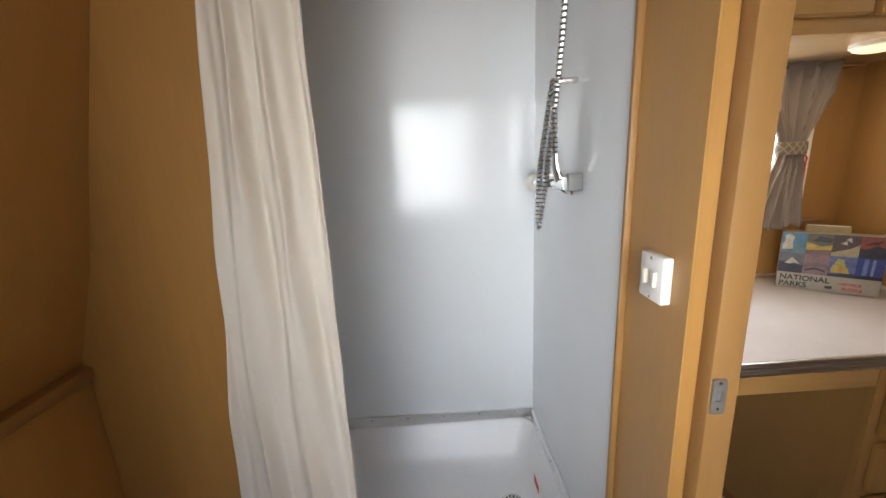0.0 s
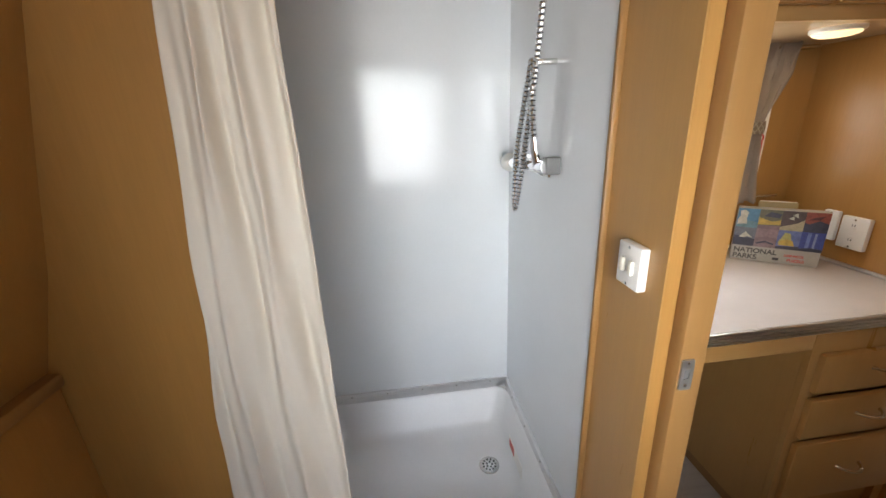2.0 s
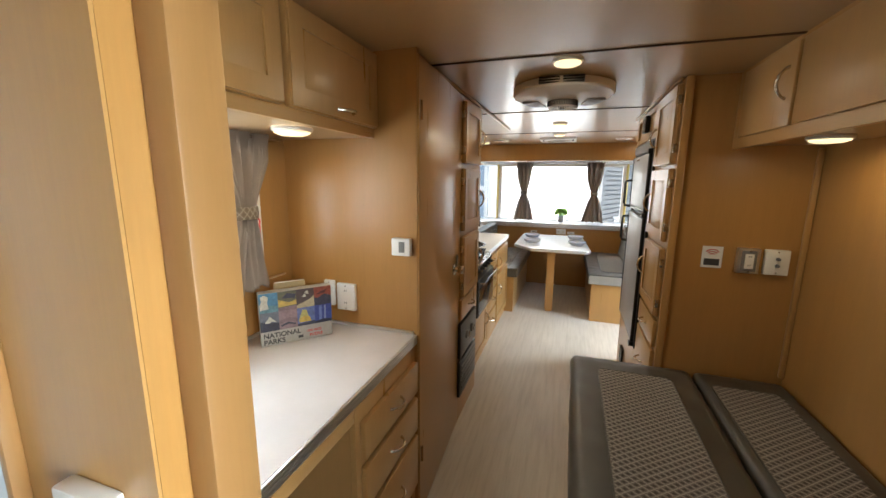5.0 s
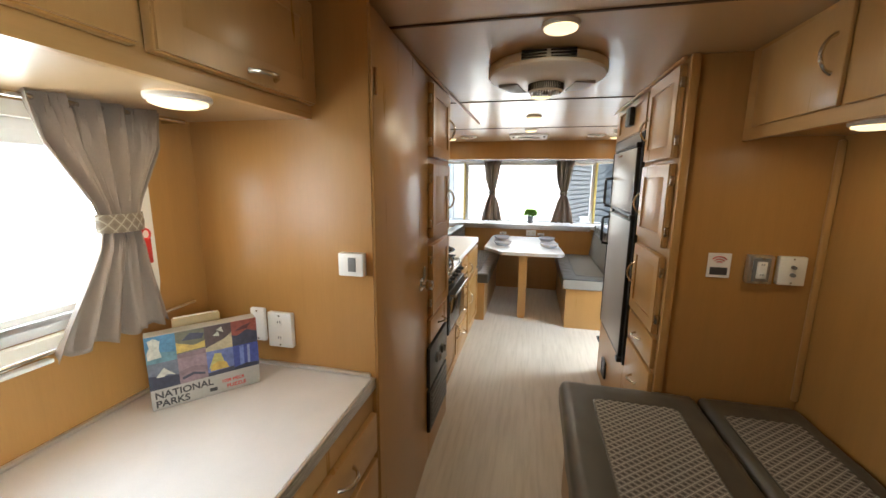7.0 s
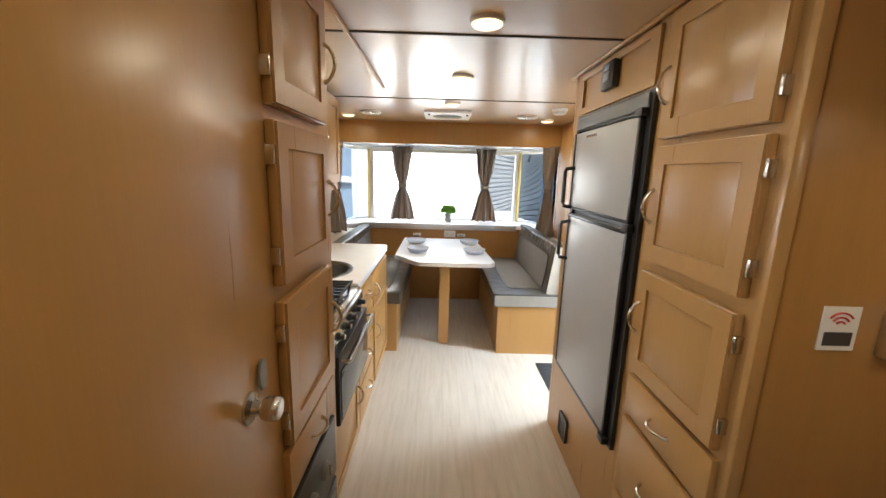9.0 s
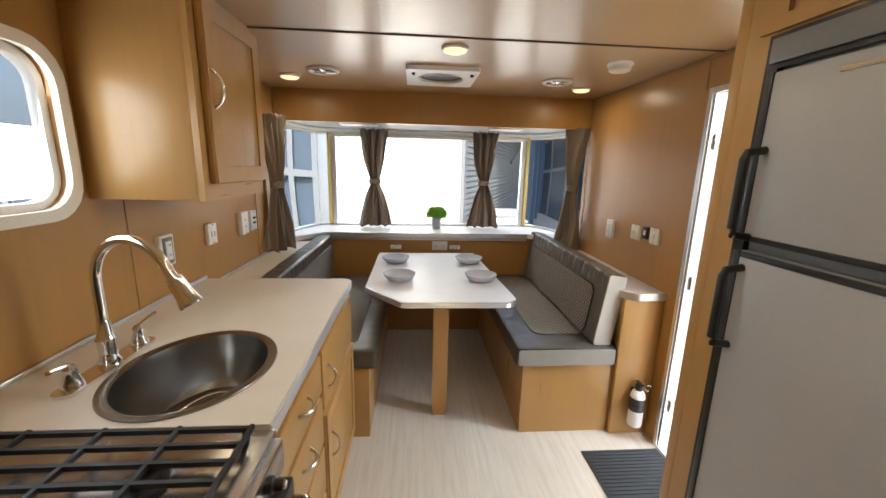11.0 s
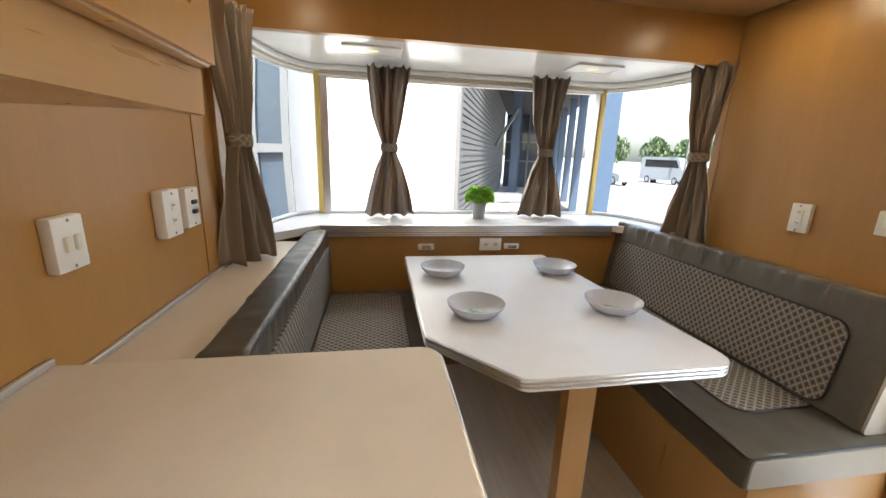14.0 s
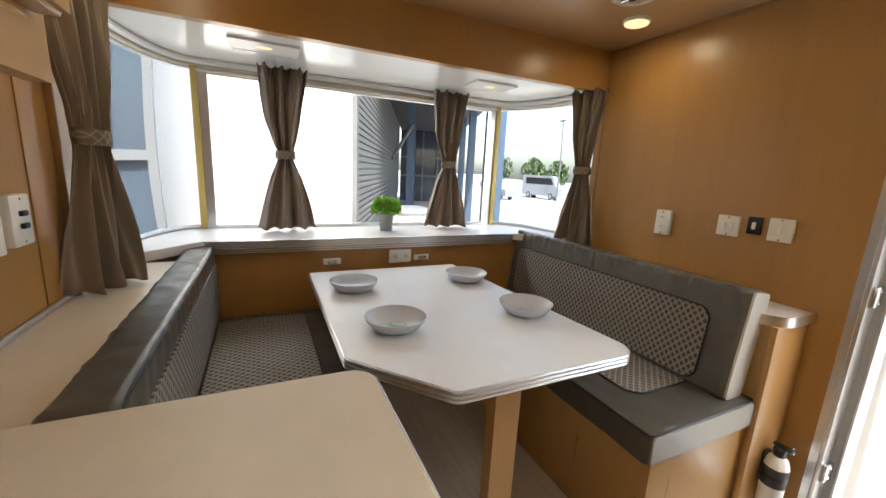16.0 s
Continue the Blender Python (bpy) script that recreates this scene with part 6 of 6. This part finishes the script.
# ---- outdoors ----
GZ = -0.6
struct("ground", box(-900, 900, -900, 900, GZ - 0.4, GZ), M_ASPHALT, "sunlit pale grey parking lot ground", "ground")
struct("pavement", box(3.2, 9.4, -4.4, -0.8, GZ, GZ + 0.03, 0.01), M_CONCRETE, "pale concrete pavement outside the entrance", "pavement")
for x in (4.9, 6.4, 7.9):
    struct("pavement_joint", box(x - 0.008, x + 0.008, -4.4, -0.8, GZ + 0.029, GZ + 0.034), M_SIDING, "narrow joint in the concrete pavement", "joint")
ts = struct("wall_outside", box(-0.45, 6.3, -0.44, -0.425, -0.35, -0.062), M_CARSILVER, "silver outer skin below the floor")

wb = thing("white_building", (10, 5, GZ), "white stucco building with bright sunlit walls", "building")
part("front_wall", box(10.0, 10.3, 0.68, 14.0, GZ, 7.0), M_RENDERWALL, wb)
bm = bmesh.new()
vs = [bm.verts.new(p) for p in ((10.0, 0.68, GZ), (10.0, 0.68, 7.0), (11.6, 0.0, 7.0), (11.6, 0.0, GZ), (10.3, 0.9, GZ), (10.3, 0.9, 7.0), (11.8, 0.2, 7.0), (11.8, 0.2, GZ))]
for f in ((0, 1, 2, 3), (4, 7, 6, 5), (0, 3, 7, 4), (1, 5, 6, 2), (2, 6, 7, 3), (0, 4, 5, 1)):
    bm.faces.new([vs[i] for i in f])
part("side_wall", bm, M_RENDERWALL, wb)
part("roof_cap", box(9.95, 10.35, 0.6, 14.0, 7.0, 7.2), M_SIDING, wb)

gf = thing("glass_facade", (8.9, 4, GZ), "blue glass office facade with pale mullions", "building")
part("glass", box(8.9, 9.0, 2.34, 7.5, GZ + 0.2, 6.0), M_BLUEGLASS, gf)
part("plinth", box(8.87, 9.02, 2.28, 7.5, GZ, GZ + 0.2), M_CONCRETE, gf)
for y in (2.30, 2.62, 3.3, 4.3, 5.3, 6.3, 7.3):
    part("mullion", box(8.85, 8.92, y, y + 0.07, GZ + 0.2, 6.0), M_SIDING, gf)
for z in (1.25, 2.9, 4.6):
    part("transom", box(8.852, 8.915, 2.34, 7.5, z, z + 0.07), M_SIDING, gf)

sb = thing("grey_building", (15, -2, GZ), "grey building clad in horizontal metal siding", "building")
d = Vector((math.cos(radians(-21)), math.sin(radians(-21)), 0))
nrm = Vector((-d.y, d.x, 0))
p0 = Vector((11.7, -0.05, 0))
def along(s, o, z):
    return p0 + d * s + nrm * o + Vector((0, 0, z))
def slab(s0, s1, o0, o1, z0, z1):
    bm = bmesh.new()
    vs = [bm.verts.new(along(s, o, z)) for s in (s0, s1) for o in (o0, o1) for z in (z0, z1)]
    for f in ((0, 1, 3, 2), (4, 6, 7, 5), (0, 4, 5, 1), (2, 3, 7, 6), (0, 2, 6, 4), (1, 5, 7, 3)):
        bm.faces.new([vs[i] for i in f])
    return bm
part("wall", slab(0, 16, 0, 3, GZ, 5.5), M_SIDING, sb)
for k in range(44):
    part("siding_board", slab(0, 16, -0.05, -0.005, 0.0 + 0.125 * k, 0.09 + 0.125 * k), M_SIDING, sb)
part("corner_trim", slab(-0.12, 0.12, -0.07, 0.1, GZ, 5.5), M_SIDING, sb)
aw = thing("porch_roof", (17, -6, GZ), "dark porch roof on blue steel columns", "porch")
part("roof", slab(3, 17, -3.6, -0.1, 3.6, 3.9), M_DARKROOF, aw)
for s in (7, 10, 13.5, 16.5):
    for o in (-1.0, -3.2):
        part("column", slab(s, s + 0.25, o, o + 0.25, GZ, 3.6), M_BLUEPAINT, aw)
part("back_glazing", slab(16.9, 17.1, -3.4, -0.1, GZ, 3.6), M_BLUEGLASS, aw)
part("blue_post", slab(3.0, 3.6, -3.4, -2.95, GZ, 3.6), M_BLUEPAINT, aw)
for k in range(4):
    part("glazing_post", slab(16.8, 16.9, -3.3 + 0.9 * k, -3.2 + 0.9 * k, GZ, 3.6), M_SIDING, aw)
for z in (0.9, 2.0):
    part("glazing_rail", slab(16.82, 16.9, -3.4, -0.1, z, z + 0.1), M_SIDING, aw)
part("brace", tube([along(6.0, -0.3, 1.6), along(7.1, -0.95, 2.9)], 0.06, 6), M_SIDING, aw)
part("gutter_beam", slab(3.05, 3.2, -3.55, -0.15, 3.3, 3.6), M_DARKROOF, aw)
bn = thing("storage_bin", (10.3, -0.8, GZ), "white utility cabinet against the grey building", "cabinet")
part("case", box(10.0, 10.9, -1.0, -0.35, GZ + 0.05, 0.60, 0.03), M_RENDERWALL, bn)
part("lid", box(9.97, 10.93, -1.03, -0.32, 0.60, 0.65, 0.01), M_CARSILVER, bn)
part("plinth", box(10.05, 10.85, -1.0, -0.4, GZ, GZ + 0.05), M_SIDING, bn)


def tree(x, y, h, seed):
    rng = random.Random(seed)
    t = thing("tree", (x, y, GZ), "leafy green tree at the edge of the lot", "tree", "lot trees")
    part("trunk", tube([(x, y, GZ), (x + 0.1, y, GZ + h * 0.3), (x, y + 0.1, GZ + h * 0.6)], [0.22, 0.16, 0.08], 8), M_BARK, t)
    for k in range(4):
        a = rng.uniform(0, 6.28)
        part("limb", tube([(x, y, GZ + h * 0.35), (x + h * 0.2 * math.cos(a), y + h * 0.2 * math.sin(a), GZ + h * 0.65)], [0.08, 0.03], 6), M_BARK, t)
    bm = bmesh.new()
    for k in range(700):
        a, e, r = rng.uniform(0, 6.28), rng.uniform(-1.2, 1.5), rng.uniform(0.3, 1.0) ** 0.6
        q = 1 + 0.35 * math.sin(3 * a + seed)
        p = Vector((x + h * 0.42 * q * r * math.cos(a) * math.cos(e), y + h * 0.42 * q * r * math.sin(a) * math.cos(e), GZ + h * 0.62 + h * 0.36 * r * math.sin(e)))
        s = rng.uniform(0.2, 0.45)
        m = Matrix.Translation(p) @ Euler((rng.uniform(-3, 3), rng.uniform(-3, 3), 0)).to_matrix().to_4x4()
        bm.faces.new([bm.verts.new(m @ Vector(c)) for c in ((-s, 0, 0), (0, -s * 0.6, 0.05), (s, 0, 0), (0, s * 0.6, 0.05))])
    part("crown", bm, M_TREE, t, smooth=0)


for k, (x, y, h) in enumerate(((62, -43, 4.5), (70, -41, 5.0), (66, -52, 4.2), (75, -60, 5), (60, -66, 5), (45, -70, 5), (30, -72, 5), (20, -75, 5.5), (12, -74, 5), (52, -36, 3.6))):
    tree(x, y, h, k)


def vehicle(x, y, turn, length, height, body, label, van=False):
    t = thing("car" if not van else "van", (x, y, GZ), label, "car" if not van else "van", turn=turn)
    L, H = length / 2, height
    side = [(-L, 0.3), (L, 0.3), (L, H * 0.5), (L * 0.9, H * 0.58), (L * 0.5, H * 0.62), (L * 0.22, H), (-L * 0.55, H), (-L * 0.85, H * 0.66), (-L, H * 0.6)]
    if van:
        side = [(-L, 0.35), (L, 0.35), (L, H * 0.5), (L * 0.85, H * 0.6), (L * 0.68, H * 0.97), (L * 0.5, H), (-L * 0.96, H), (-L, H * 0.95)]
    part("body", sheet(side, [], -0.85, 0.85, "y"), body, t, local=True)
    win = [(L * 0.42, H * 0.64), (L * 0.2, H * 0.93), (-L * 0.5, H * 0.93), (-L * 0.72, H * 0.66)] if not van else [(L * 0.75, H * 0.62), (L * 0.6, H * 0.9), (-L * 0.8, H * 0.9), (-L * 0.8, H * 0.62)]
    for y0 in (-0.858, 0.842):
        part("side_window", sheet(win, [], y0, y0 + 0.016, "y"), M_GLASSDARK, t, local=True)
    for wx in (-L * 0.62, L * 0.64):
        for wy in (-0.88, 0.68):
            w = part("wheel", lathe([(0.0, 0.0), (0.32, 0.0), (0.33, 0.03), (0.33, 0.17), (0.32, 0.2), (0.0, 0.2)], (wx, wy, 0.33), 20, "y"), M_TYRE, t, local=True)
            part("rim", lathe([(0.0, -0.01), (0.2, -0.008), (0.21, 0.0)], (wx, wy, 0.33), 16, "y"), M_CARSILVER, w, local=True)


vehicle(16.4, -15.3, 155, 4.5, 1.45, M_CARPAINT, "dark blue parked sedan on the lot")
vehicle(33.0, -34.0, 165, 6.5, 2.5, M_CARSILVER, "silver parked van on the lot", True)
vehicle(50.0, -35.6, 205, 5.6, 2.3, M_CARSILVER, "silver parked camper van on the lot", True)
vehicle(44.0, -24.0, 190, 4.6, 1.5, M_CARSILVER, "silver parked car far across the lot")
for x, y in ((46, -35), (18, -40)):
    lp = thing("street_lamp", (x, y, GZ), "tall lot lamp post with a flat head", "street lamp", "lot lamps")
    part("pole", tube([(x, y, GZ), (x, y, 6.5)], [0.12, 0.07], 10), M_SIDING, lp)
    part("head", box(x - 0.5, x + 0.5, y - 0.15, y + 0.15, 6.5, 6.62, 0.02), M_SIDING, lp)
nt_ = thing("neighbour_trailer", (2.0, 6.0, GZ), "pale parked trailer outside the desk window", "trailer")
part("side", box(-2.5, 6.5, 5.6, 7.6, GZ + 0.5, 2.0, 0.15), M_RENDERWALL, nt_)
part("lower_band", box(-2.4, 6.4, 5.57, 5.61, GZ + 0.55, 0.55, 0.01), M_CARSILVER, nt_)
part("skirt", box(-2.3, 6.3, 5.8, 7.4, GZ, GZ + 0.5), M_SIDING, nt_)
